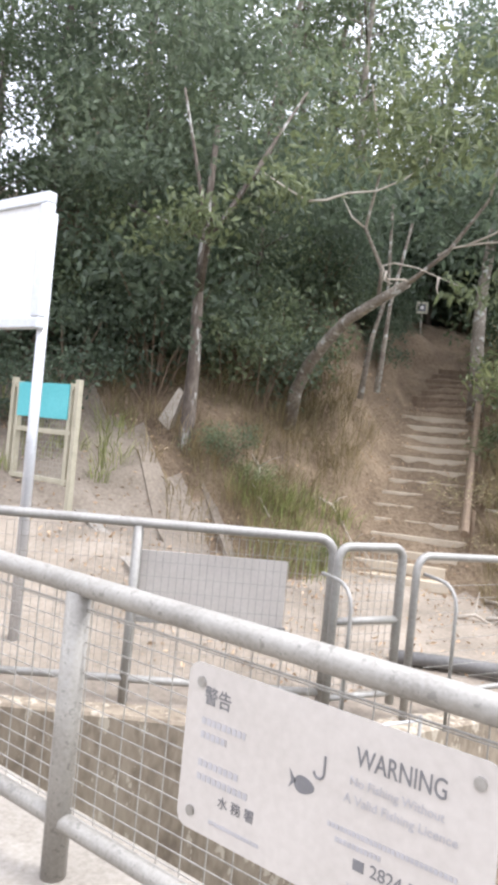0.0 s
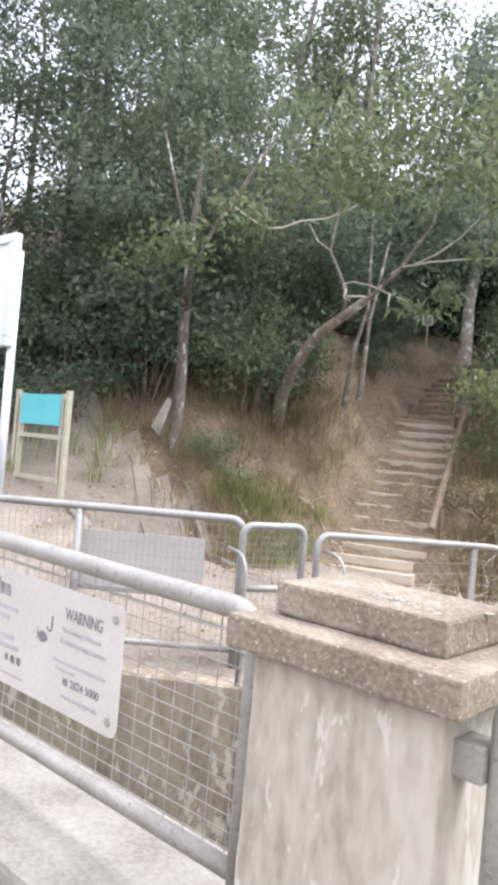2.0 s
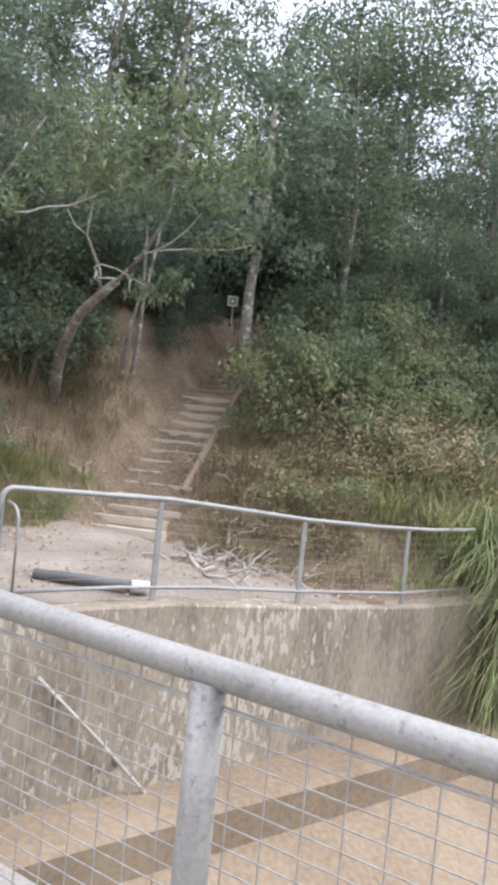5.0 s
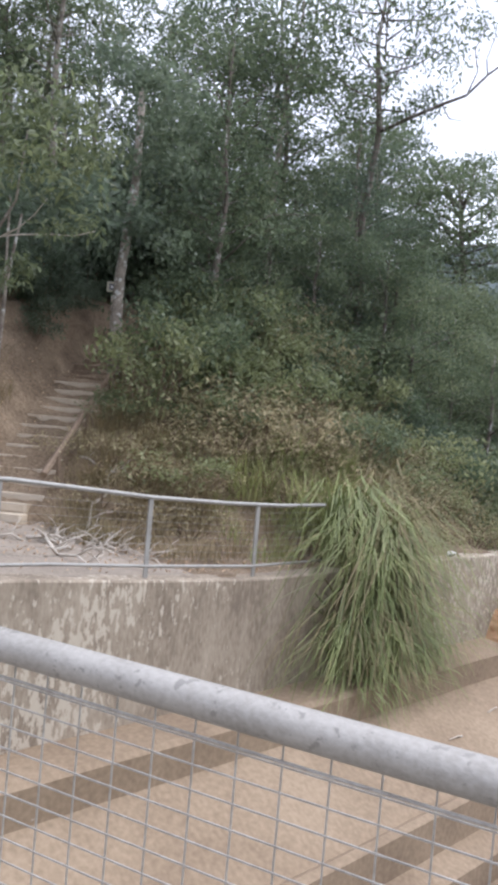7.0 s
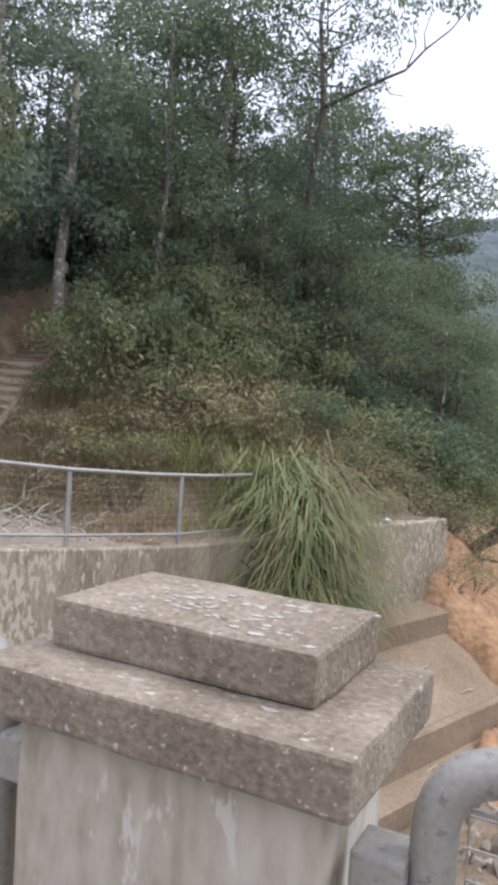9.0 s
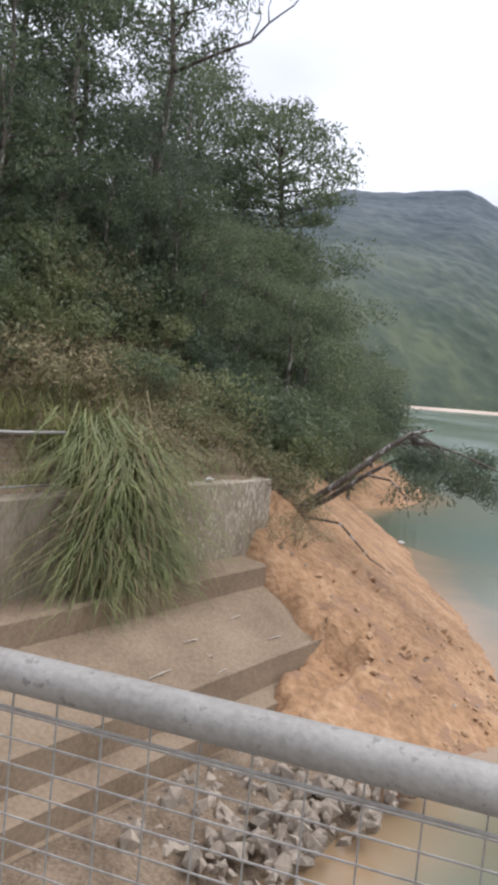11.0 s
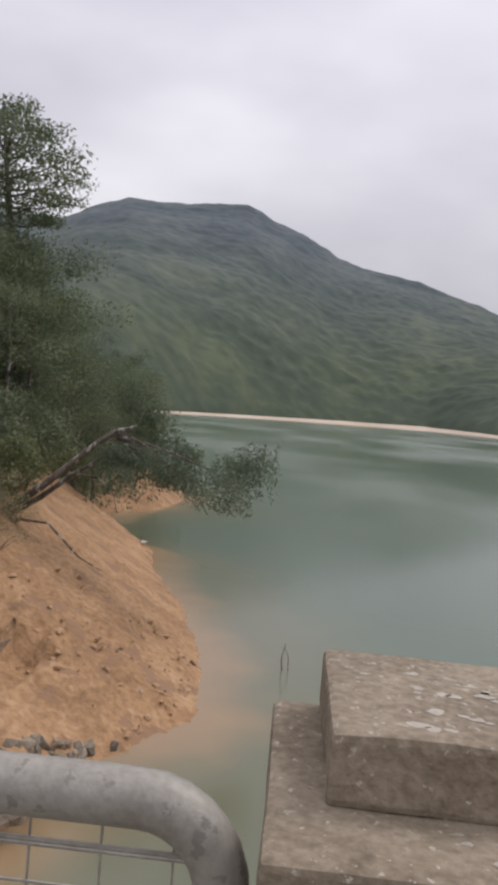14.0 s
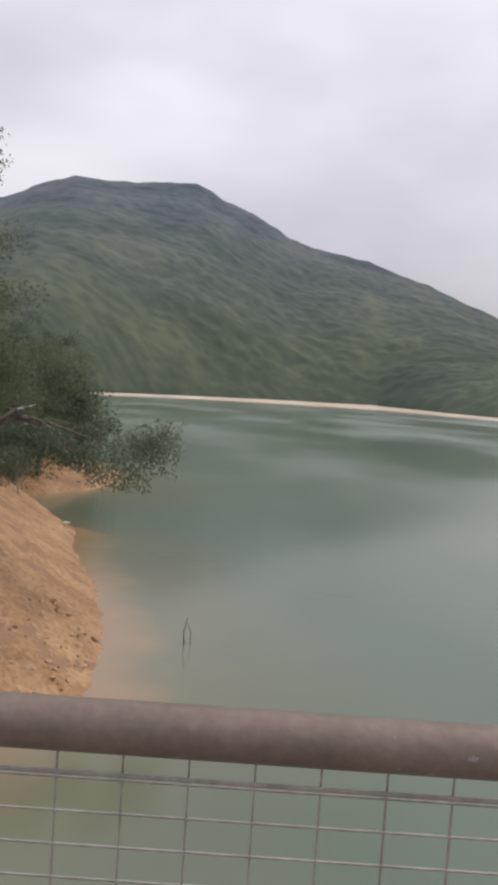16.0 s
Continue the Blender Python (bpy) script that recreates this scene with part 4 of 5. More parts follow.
body = [bm.verts.new((-0.032 + 0.025 * math.cos(a), -0.0048, 0.014 + (0.017 - 0.004 * math.cos(a)) * math.sin(a))) for a in (2 * math.pi * k / 16 for k in range(16))]
bm.faces.new(body)
bm.faces.new([bm.verts.new(p) for p in ((-0.052, -0.0048, 0.016), (-0.07, -0.0048, 0.036), (-0.064, -0.0048, 0.014), (-0.07, -0.0048, -0.002))])
lift = bmesh.ops.extrude_face_region(bm, geom=bm.faces[:])["geom"]
bmesh.ops.translate(bm, vec=(0, 0.0007, 0), verts=[v for v in lift if isinstance(v, bmesh.types.BMVert)])
part("fish_mark", bm, M["ink"], sign)
hook = [(0.012, -0.0048, 0.085), (0.012, -0.0048, 0.05)] + [(0.0 + 0.012 * math.cos(a), -0.0048, 0.05 - 0.012 * math.sin(a)) for a in (0.5, 1.2, 1.9, 2.6, 3.1)]
part("hook_mark", tube(bmesh.new(), hook, 0.0026, 6), M["ink"], sign)
part("phone_mark", box(bmesh.new(), (0.094, -0.0056, -0.098), (0.118, -0.0042, -0.078), 0.0005), M["ink"], sign)

# ---- trees ----
RNG = np.random.default_rng(7)


def crown_points(ends, per, radius, rng, flat=0.75):
    pts = []
    for e in ends:
        r = radius * (0.65 + 0.7 * rng.random())
        q = np.clip(rng.normal(size=(per, 3)), -1.5, 1.5) * r * 0.5
        q[:, 2] *= flat
        pts.append(q + np.array(e))
    return np.concatenate(pts)


def tree_kind(height, spread, clumps, per, leaf_len, leaf_wid, mat, bark, rng, clear=0.35, trunk_r=0.12, droop=0.4, lean=(0, 0), tight=0.34):
    """A tree in its own space: crooked tapered trunk, limbs, and a crown of leaf clumps with gaps."""
    t = thing("tree", "", "")
    bm = bmesh.new()
    spine = []
    for k in range(8):
        u = k / 7
        spine.append(Vector((lean[0] * u * u + rng.normal() * 0.08 * height / 8 * u, lean[1] * u * u + rng.normal() * 0.08 * height / 8 * u, height * 0.92 * u - 0.3)))
    tube(bm, spine, [trunk_r * (1.25 - 1.1 * k / 7) for k in range(8)], 8)
    ends = []
    for k in range(clumps):
        u = clear + (1 - clear) * (k + 0.5) / clumps
        i = min(6, int(u * 7))
        base = spine[i].lerp(spine[i + 1], u * 7 - i)
        a = k * 2.4 + rng.random()
        reach = spread * (0.35 + 0.65 * rng.random()) * math.sin(math.pi * min(0.97, max(0.2, (1.08 - u) / (1.15 - clear))))
        end = base + Vector((math.cos(a) * reach, math.sin(a) * reach, reach * (0.15 + 0.5 * rng.random())))
        mid = base.lerp(end, 0.5) + Vector((rng.normal() * 0.1, rng.normal() * 0.1, 0.12 * reach))
        tube(bm, [base, mid, end], [trunk_r * 0.4 * (1.2 - u), trunk_r * 0.22 * (1.2 - u), 0.006], 5)
        ends += [end, mid.lerp(end, 0.4)]
    part("trunk", bm, bark, t, smooth=True)
    v, f = cards(crown_points(ends, per, spread * tight, rng, 0.6), leaf_len, leaf_wid, rng, droop)
    link_mesh("crown", mesh_of("crown", v, f), mat, t)
    return t


KINDS = [
    tree_kind(9.0, 2.6, 22, 150, 0.13, 0.026, M["leaf_dark"], M["bark"], RNG),
    tree_kind(8.0, 2.5, 22, 150, 0.125, 0.028, M["leaf_mid"], M["bark"], RNG, 0.22),
    tree_kind(10.5, 2.3, 26, 62, 0.15, 0.026, M["leaf_mid"], M["bark_mid"], RNG, 0.4, 0.1, tight=0.23),
    tree_kind(7.0, 2.6, 20, 160, 0.12, 0.028, M["leaf_mid"], M["bark"], RNG, 0.15),
]
TREE_LABELS = ["tall dark-green broadleaf tree on the wooded slope", "dense dark-green tree with low branches on the slope", "slender grey-barked tree with thin open crown", "bushy mid-green tree on the wooded slope"]


def plant(kind, s, d, scale, turn, lean=0.0):
    p = at_plan(s, d)
    p.z = ground_height(s, d) - 0.05
    m = Matrix.Translation(p) @ Matrix.Rotation(turn, 4, "Z") @ Matrix.Rotation(lean, 4, "X") @ Matrix.Diagonal((scale, scale, scale, 1))
    return tagged(copy_thing(KINDS[kind], m), TREE_LABELS[kind], "tree", "hillside trees")


def clear_of_stairs(s, d, gap):
    p = at_plan(s, d) - STAIR_FOOT
    a, side = p.dot(STAIR_GO), p.dot(STAIR_SIDE)
    return not (-3 < a < 9 and abs(side) < gap)


def before_signs(s, d):
    p = at_plan(s, d) - STAIR_FOOT
    return 3.5 < p.dot(STAIR_GO) < 8.6 and -3.8 < p.dot(STAIR_SIDE) < 1.6


spots = [(13.6, 7.4, 1.0, 2), (10.0, 7.2, 1.05, 2), (15.4, 8.4, 0.95, 2), (11.2, 8.8, 1.2, 2), (7.0, 8.6, 1.1, 2), (8.8, 8.2, 1.15, 2), (5.2, 9.4, 1.05, 2), (3.4, 10.5, 1.05, 2), (6.3, 12.0, 1.1, 2)]
for s in np.arange(-9, 10.5, 1.95):
    for d in (6.2, 8.4, 11.2, 14.5, 18.0):
        if d > 17 and s < 1 or d > 14 and s < -6:
            continue
        thick = s < -3.2
        sc = 0.8 + 0.28 * RNG.random()
        kind = int(RNG.choice([0, 1, 0, 3] if d < 8 else [0, 0, 1]))
        if not thick:
            kind, sc = (int(RNG.choice([0, 1, 3])), sc * (0.62 if d < 8 else 0.72)) if d < 10 else (2, sc * 0.95)
        spots.append((s + RNG.normal() * 0.45, d + RNG.normal() * 0.5, sc, kind))
for s, d, sc, k in ((11, 5.2, 1.0, 0), (11.6, 7.2, 1.1, 1), (12.8, 5.4, 0.95, 1), (13.4, 8, 1.0, 0), (14.6, 6, 0.9, 3), (15, 8.6, 0.9, 2), (16.5, 6.4, 0.8, 1), (17, 8.4, 0.7, 0), (18.2, 6.6, 0.98, 3), (18.6, 9.5, 0.76, 0), (19.5, 7.4, 1.0, 1), (20.3, 9.4, 0.9, 1), (22, 8.6, 1.03, 1), (23.5, 9.6, 0.86, 0), (25, 10.2, 1.05, 3), (15, 4.4, 0.75, 1), (16.2, 4.0, 0.85, 3), (17.6, 4.3, 0.72, 1), (19, 5.8, 0.78, 1), (20.4, 6.4, 0.8, 1), (22, 7.4, 0.85, 1), (23.5, 8.6, 0.9, 1), (25.5, 7.6, 0.92, 3), (27.5, 8.8, 0.86, 1), (30, 9.9, 0.95, 3), (33, 11.4, 0.86, 1), (36, 12, 0.9, 3), (24, 8.6, 0.95, 3), (26, 8.2, 0.78, 0), (9.9, 5.2, 0.75, 3), (8.6, 5.6, 0.5, 3), (7.2, 5.8, 0.45, 3), (29, 11, 0.9, 1), (31, 10, 0.95, 3), (34, 13, 0.8, 0), (37, 12, 0.9, 3), (41, 15, 0.82, 1), (17, 13, 0.9, 0), (21, 13, 1.1, 1), (26, 15, 0.85, 0), (32, 17, 0.95, 1), (24, 5.9, 0.6, 3), (26.5, 6.4, 0.72, 1), (29, 7.4, 0.82, 3), (32.5, 8.6, 0.82, 1), (21.2, 6.6, 1.1, 1), (20.2, 8.2, 1.15, 3), (19.2, 8.8, 1.15, 1), (11.0, 4.0, 0.9, 1), (12.2, 3.9, 0.95, 1), (11.8, 4.6, 1.1, 3)):
    spots.append((s, d, sc * (0.7 if 9 < s < 16 and k != 2 else 1), k))
for s in np.arange(-9.5, -3, 1.3):
    spots.append((s, 9.8 + RNG.random(), 1.15, 0))
for s, d, sc, k in spots:
    if s > 22:
        d = max(d, between(s, SHORE) + 1.4)
    if clear_of_stairs(s, d, 1.25) and not (k != 2 and before_signs(s, d)):
        plant(k, s, d, sc, RNG.random() * 6.28, RNG.normal() * 0.05)
for x, y, sc, k in ((-5.1, 15.4, 0.95, 1), (-4.2, 14.0, 0.8, 3), (-6.3, 17.4, 1.1, 0), (-7.6, 19.0, 1.1, 1), (-9.2, 18.2, 1.0, 1), (-5.2, 18.6, 1.1, 1), (-8.3, 16.6, 0.75, 3)):
    s, d = to_plan(x, y)
    plant(k, s, d, sc, x * 2.1)
for t in KINDS:
    for o in list(t.children):
        bpy.data.objects.remove(o)
    bpy.data.objects.remove(t)


def limb(bm, pts, r0, r1, seg=7):
    n = len(pts)
    tube(bm, pts, [r0 + (r1 - r0) * k / (n - 1) for k in range(n)], seg)


def leafy(parent, ends, per, radius, ln, wd, mat, rng, droop=0.4, name="crown", flat=0.7):
    v, f = cards(crown_points([Vector(e) - parent.location for e in ends], per, radius, rng, flat), ln, wd, rng, droop)
    return link_mesh(name, mesh_of(name, v, f), mat, parent)


# leaning tree beside the steps, with bare whitish branches
lean_tree = thing("leaning_tree", "crooked leaning tree with bare whitish branches beside the steps", "tree", (-6.1, 8.4, ground_z(-6.1, 8.4)))
bm = bmesh.new()
trunk = [(-6.1, 8.42, 1.7), (-5.94, 8.3, 2.2), (-5.63, 8.08, 2.51), (-5.21, 7.86, 2.81), (-4.87, 7.7, 3.01), (-4.39, 7.54, 3.19), (-3.97, 7.4, 3.33)]
limb(bm, local(lean_tree, trunk), 0.095, 0.05, 9)
limb(bm, local(lean_tree, [(-4.39, 7.54, 3.19), (-4.3, 7.4, 3.5), (-4.5, 7.3, 3.95), (-4.3, 7.2, 4.6), (-4.4, 7.0, 5.4)]), 0.026, 0.01)
limb(bm, local(lean_tree, [(-3.97, 7.4, 3.33), (-3.5, 7.3, 3.6), (-3.1, 7.3, 4.1), (-2.9, 7.2, 4.9)]), 0.028, 0.01)
part("trunk", bm, M["bark_mid"], lean_tree, smooth=True)
for pts in ([(-3.97, 7.35, 3.36), (-4.11, 7.2, 3.34), (-4.16, 7.17, 3.48), (-4.02, 7.17, 3.5), (-3.75, 7.17, 3.43), (-3.5, 7.17, 3.32), (-3.25, 7.17, 3.21)], [(-4.11, 7.17, 3.42), (-4.12, 7.15, 3.32), (-4.0, 7.13, 3.27)], [(-3.5, 7.17, 3.32), (-3.5, 7.15, 3.2), (-3.46, 7.14, 3.1)],
            [(-3.6, 7.3, 3.58), (-3.44, 7.3, 3.65), (-3.11, 7.3, 3.67), (-2.6, 7.3, 3.66), (-2.13, 7.3, 3.62), (-1.82, 7.3, 3.66)], [(-3.3, 7.3, 3.66), (-3.0, 7.28, 3.75), (-2.74, 7.25, 3.88), (-2.5, 7.2, 4.05)],
            [(-4.43, 6.07, 3.88), (-4.25, 6.12, 3.88), (-4.06, 6.2, 3.95), (-3.85, 6.38, 4.0), (-3.68, 6.6, 4.16), (-3.62, 6.9, 4.4), (-3.7, 7.1, 4.8)], [(-4.5, 7.3, 3.95), (-4.62, 7.2, 4.05), (-4.7, 7.1, 4.25)], [(-4.43, 6.07, 3.88), (-4.6, 6.0, 3.98), (-4.95, 6.0, 4.2)]):
    bm = bmesh.new()
    limb(bm, local(lean_tree, pts), 0.0125, 0.005, 6)
    part("branch", bm, M["dead"], lean_tree, "bare whitish branch", smooth=True)
leafy(lean_tree, [(-3.2, 7.1, 3.2), (-2.9, 7.1, 3.15), (-2.75, 7.15, 3.3), (-2.4, 7.2, 3.7), (-2.0, 7.3, 3.75), (-4.5, 6.05, 4.0), (-4.7, 6.0, 4.1)], 60, 0.28, 0.12, 0.02, M["leaf_light"], RNG, 1.0, "sprays")
leafy(lean_tree, [(-4.4, 7.0, 5.3), (-4.1, 6.9, 4.8), (-3.8, 6.8, 4.5), (-3.4, 6.9, 4.6), (-2.9, 7.1, 4.9), (-2.6, 7.0, 4.5), (-3.2, 6.6, 4.4), (-2.2, 7.1, 4.3), (-3.7, 6.9, 5.2), (-3.1, 7.1, 5.4), (-4.8, 6.9, 4.7), (-1.9, 7.2, 4.6), (-2.4, 7.4, 5.2)], 200, 0.6, 0.13, 0.022, M["leaf_light"], RNG, 0.6)

# straight mottled tree with a low dark crown
mottled = thing("mottled_tree", "straight mottled trunk with a heavy dark crown above the ramp", "tree", (-6.32, 6.68, ground_z(-6.32, 6.68)))
bm = bmesh.new()
limb(bm, local(mottled, [(-6.34, 6.7, 0.8), (-6.33, 6.69, 1.6), (-6.31, 6.68, 2.4), (-6.33, 6.66, 3.2), (-6.25, 6.6, 4.2), (-6.35, 6.75, 5.2)]), 0.105, 0.03, 10)
for e in ((-5.6, 6.0, 4.0), (-5.2, 6.4, 4.6), (-7.2, 6.2, 4.2), (-6.0, 5.8, 5.2), (-5.4, 7.2, 5.6)):
    limb(bm, local(mottled, [(-6.3, 6.65, 3.2), (-6.0, 6.4, 3.7), e]), 0.045, 0.012, 6)
part("trunk", bm, M["bark"], mottled, smooth=True)
leafy(mottled, [(-9.2 + 3.3 * RNG.random(), 5.6 + 2.6 * RNG.random(), 3.9 + 4.8 * RNG.random()) for _ in range(64)], 260, 0.75, 0.11, 0.026, M["leaf_dark"], RNG, 0.4)
leafy(mottled, [(-5.6, 6.0, 3.75), (-5.9, 5.9, 3.9), (-5.2, 6.3, 4.2), (-6.4, 5.9, 3.7)], 160, 0.45, 0.11, 0.024, M["leaf_light"], RNG, 0.5, "low_sprays")

stake = thing("leaning_slab", "pale pointed slab leaning against the mottled trunk", "slab", (-6.72, 6.6, 1.3))
stake.scale = (1.25, 1.2, 1.3)
bm = loft([local(stake, [(-6.86 + a, 6.6, 1.2 - 0.02), (-6.72 + a, 6.62, 1.2), (-6.72 + a, 6.68, 1.2), (-6.86 + a, 6.66, 1.2)]) for a in (0.0,)] + [local(stake, [(-6.74, 6.6, 1.55), (-6.58, 6.62, 1.52), (-6.58, 6.68, 1.52), (-6.74, 6.66, 1.55)]), local(stake, [(-6.52, 6.62, 1.86), (-6.46, 6.63, 1.82), (-6.46, 6.66, 1.82), (-6.52, 6.65, 1.86)])])
part("slab", bm, M["dead"], stake)

for nm, pts, r in (("forked_tree", [[(-5.55, 9.3, 2.2), (-5.5, 9.3, 2.7), (-5.44, 9.3, 3.1), (-5.3, 9.35, 3.7), (-5.4, 9.4, 5.2)], [(-5.3, 9.3, 2.3), (-5.27, 9.32, 2.9), (-5.22, 9.3, 3.5), (-5.0, 9.3, 4.6)]], 0.045),
                   ("path_tree", [[(-4.95, 11.9, 2.1), (-4.97, 11.9, 2.62), (-5.02, 11.9, 3.3), (-5.05, 11.95, 4.2), (-4.9, 12.0, 6.0), (-5.0, 12.1, 8.0)]], 0.15)):
    t = thing(nm, "grey forked young tree beside the steps" if r < 0.1 else "stout grey trunk at the top of the steps", "tree", (pts[0][0][0], pts[0][0][1], ground_z(pts[0][0][0], pts[0][0][1])))
    bm = bmesh.new()
    for q in pts:
        limb(bm, local(t, q), r, r * 0.4, 8)
    part("trunk", bm, M["bark_mid"], t, smooth=True)
    top_p = pts[0][-1]
    leafy(t, [(top_p[0] + RNG.normal() * 0.9, top_p[1] + RNG.normal() * 0.9, top_p[2] - (0.9 if r < 0.1 else 3.6) * RNG.random() + 0.3) for _ in range(16 if r < 0.1 else 26)], 150, 0.6, 0.14, 0.034, M["leaf_dark"], RNG)

# tall open tree whose long bare branch reaches out against the sky
open_tree = thing("open_tree", "tall open-crowned tree with a long bare branch against the sky", "tree", (-2.7, 18.4, ground_z(-2.7, 18.4)))
bm = bmesh.new()
stem = [(-2.7, 18.4, open_tree.location.z - 0.3), (-2.6, 18.3, 4.0), (-2.8, 18.4, 6.8), (-2.5, 18.3, 9.0), (-2.7, 18.2, 11.2), (-2.5, 18.2, 13.0)]
limb(bm, local(open_tree, stem), 0.15, 0.03, 8)
tips = []
for k in range(22):
    a, u = k * 2.4, (k + 0.5) / 22
    root = Vector(stem[3]).lerp(Vector(stem[5]), u * 0.9)
    e = root + Vector((math.cos(a) * (1.0 + 1.1 * RNG.random()), math.sin(a) * 1.5, 0.5 + 0.7 * RNG.random()))
    limb(bm, local(open_tree, [root, root.lerp(e, 0.5) + Vector((0, 0, -0.12)), e]), 0.03, 0.008, 5)
    tips += [e, root.lerp(e, 0.7)]
reach = [(-2.6, 18.3, 9.0), (-1.55, 18.1, 9.25), (-0.9, 17.9, 9.35), (-0.3, 17.7, 9.4), (0.15, 17.6, 9.75), (0.7, 17.6, 10.1), (1.0, 17.6, 10.45)]
limb(bm, local(open_tree, reach), 0.05, 0.012, 6)
for q in ([(-0.3, 17.7, 9.4), (-0.1, 17.7, 9.9), (-0.2, 17.7, 10.4), (0.0, 17.7, 10.9)], [(0.15, 17.6, 9.75), (0.1, 17.6, 10.1), (0.25, 17.6, 10.6)], [(-0.9, 17.9, 9.35), (-0.7, 17.9, 9.0), (-0.35, 17.9, 8.9)]):
    limb(bm, local(open_tree, q), 0.02, 0.007, 5)
part("trunk", bm, M["bark"], open_tree, smooth=True)
sprays = [(0.0, 17.7, 11.0), (0.3, 17.6, 10.8), (0.7, 17.6, 10.8), (1.05, 17.6, 10.6), (-0.3, 17.7, 10.9), (-0.6, 17.8, 10.4), (-0.9, 17.8, 10.0), (-1.2, 18.0, 9.7), (-1.0, 17.9, 10.8), (-1.4, 18.0, 11.4)]
leafy(open_tree, [tuple(e) for e in tips], 62, 0.62, 0.16, 0.028, M["leaf_mid"], RNG, 0.9)
leafy(open_tree, sprays, 55, 0.42, 0.16, 0.026, M["leaf_mid"], RNG, 1.0, "sprays")


def spreading_tree(x, y, low, tall, wide, clumps):
    """A broad tree whose leaves lie in flat layers over bare twigs."""
    t = thing("spreading_tree", "broad round-crowned tree standing against the sky", "tree", (x, y, ground_z(x, y)), "ridge trees")
    up = low - t.location.z
    bm = bmesh.new()
    spine = [Vector((0, 0, -0.3)), Vector((0.1, 0, up * 0.3)), Vector((-0.1, 0, up * 0.6)), Vector((-0.5, 0, up - 0.3)), Vector((-0.8, 0, up + tall * 0.45)), Vector((-1.0, 0, up + tall * 0.85))]
    limb(bm, spine, 0.2, 0.05, 8)
    ends = []
    for k in range(clumps):
        a, u = k * 2.4, (k + 0.5) / clumps
        swell = math.sin(math.pi * (0.2 + 0.76 * u)) ** 0.7
        e = Vector((-0.8 + math.cos(a) * wide * swell * (0.6 + 0.4 * RNG.random()), math.sin(a) * wide * 0.9 * swell, up + tall * u))
        root = spine[3].lerp(spine[5], 0.75 * u)
        limb(bm, [root, root.lerp(e, 0.5) + Vector((0, 0, -0.15)), e], 0.05, 0.012, 5)
        ends += [e, root.lerp(e, 0.78)]
    part("trunk", bm, M["bark"], t, smooth=True)
    v, f = cards(crown_points(ends, 150, 0.9, RNG, 0.36), 0.16, 0.034, RNG, 0.2)
    link_mesh("crown", mesh_of("crown", v, f), M["leaf_mid"], t)


spreading_tree(-1.9, 28.0, 7.6, 4.1, 2.9, 36)
spreading_tree(-4.6, 26.6, 8.0, 4.6, 2.5, 30)

# tree leaning out over the water
water_tree = thing("overhanging_tree", "bare twin trunks leaning over the water with feathery foliage", "tree", (1.37, 18.3, ground_z(1.37, 18.3)))
bm = bmesh.new()
limb(bm, local(water_tree, [(0.9, 18.3, -2.1), (1.37, 18.3, -1.67), (2.63, 18.3, -0.68), (3.81, 18.3, 0.39), (4.3, 18.3, 0.75), (4.75, 18.25, 0.88)]), 0.12, 0.03, 8)
limb(bm, local(water_tree, [(1.3, 18.4, -1.8), (2.53, 18.45, -0.98), (3.3, 18.5, -0.35), (3.9, 18.5, 0.05), (4.6, 18.6, 0.3)]), 0.085, 0.02, 8)
limb(bm, local(water_tree, [(3.3, 18.5, -0.35), (3.9, 18.4, -0.4), (4.3, 18.4, -0.75), (4.4, 18.4, -1.2)]), 0.03, 0.01, 6)
limb(bm, local(water_tree, [(1.9, 18.2, -1.5), (2.9, 18.0, -1.5), (3.7, 17.9, -2.2), (4.3, 17.9, -2.5)]), 0.04, 0.01, 6)
limb(bm, local(water_tree, [(4.2, 18.3, 0.68), (5.4, 18.3, 0.4), (6.6, 18.3, 0.0), (7.3, 18.3, -0.35)]), 0.035, 0.008, 6)
for k in range(10):
    b0 = Vector((3.9 + 0.7 * RNG.random(), 18.3, 0.4 + 0.4 * RNG.random()))
    limb(bm, local(water_tree, [b0, b0 + Vector((0.5, RNG.normal() * 0.4, -0.1)), b0 + Vector((1.0 + RNG.random(), RNG.normal() * 0.6, -0.5 - 0.6 * RNG.random()))]), 0.02, 0.006, 5)
part("trunk", bm, M["bark"], water_tree, smooth=True)
leafy(water_tree, [(4.3 + 3.3 * RNG.random() ** 1.2, 18.3 + RNG.normal() * 0.7, -0.6 + 1.0 * RNG.random()) for _ in range(46)], 170, 0.5, 0.13, 0.016, M["leaf_dark"], RNG, 0.9)


# ---- shrubs ----
def shrub_kind(mat, rng, n=14, per=112, ln=0.088, wd=0.022, r=0.8, h=1.1):
    t = thing("shrub", "", "")
    bm, ends = bmesh.new(), []
    for k in range(n):
        a = k * 2.4
        e = Vector((math.cos(a) * r * rng.random() ** 0.5, math.sin(a) * r * rng.random() ** 0.5, h * (0.3 + 0.7 * rng.random())))
        tube(bm, [(e.x * 0.15, e.y * 0.15, -0.15), e * 0.55, e], [0.018, 0.011, 0.004], 4)
        ends.append(e)
    part("woody_base", bm, M["timber"], t)
    v, f = cards(crown_points(ends, per, r * 0.5, rng), ln, wd, rng, 0.2)
    link_mesh("foliage", mesh_of("foliage", v, f), mat, t)
    return t


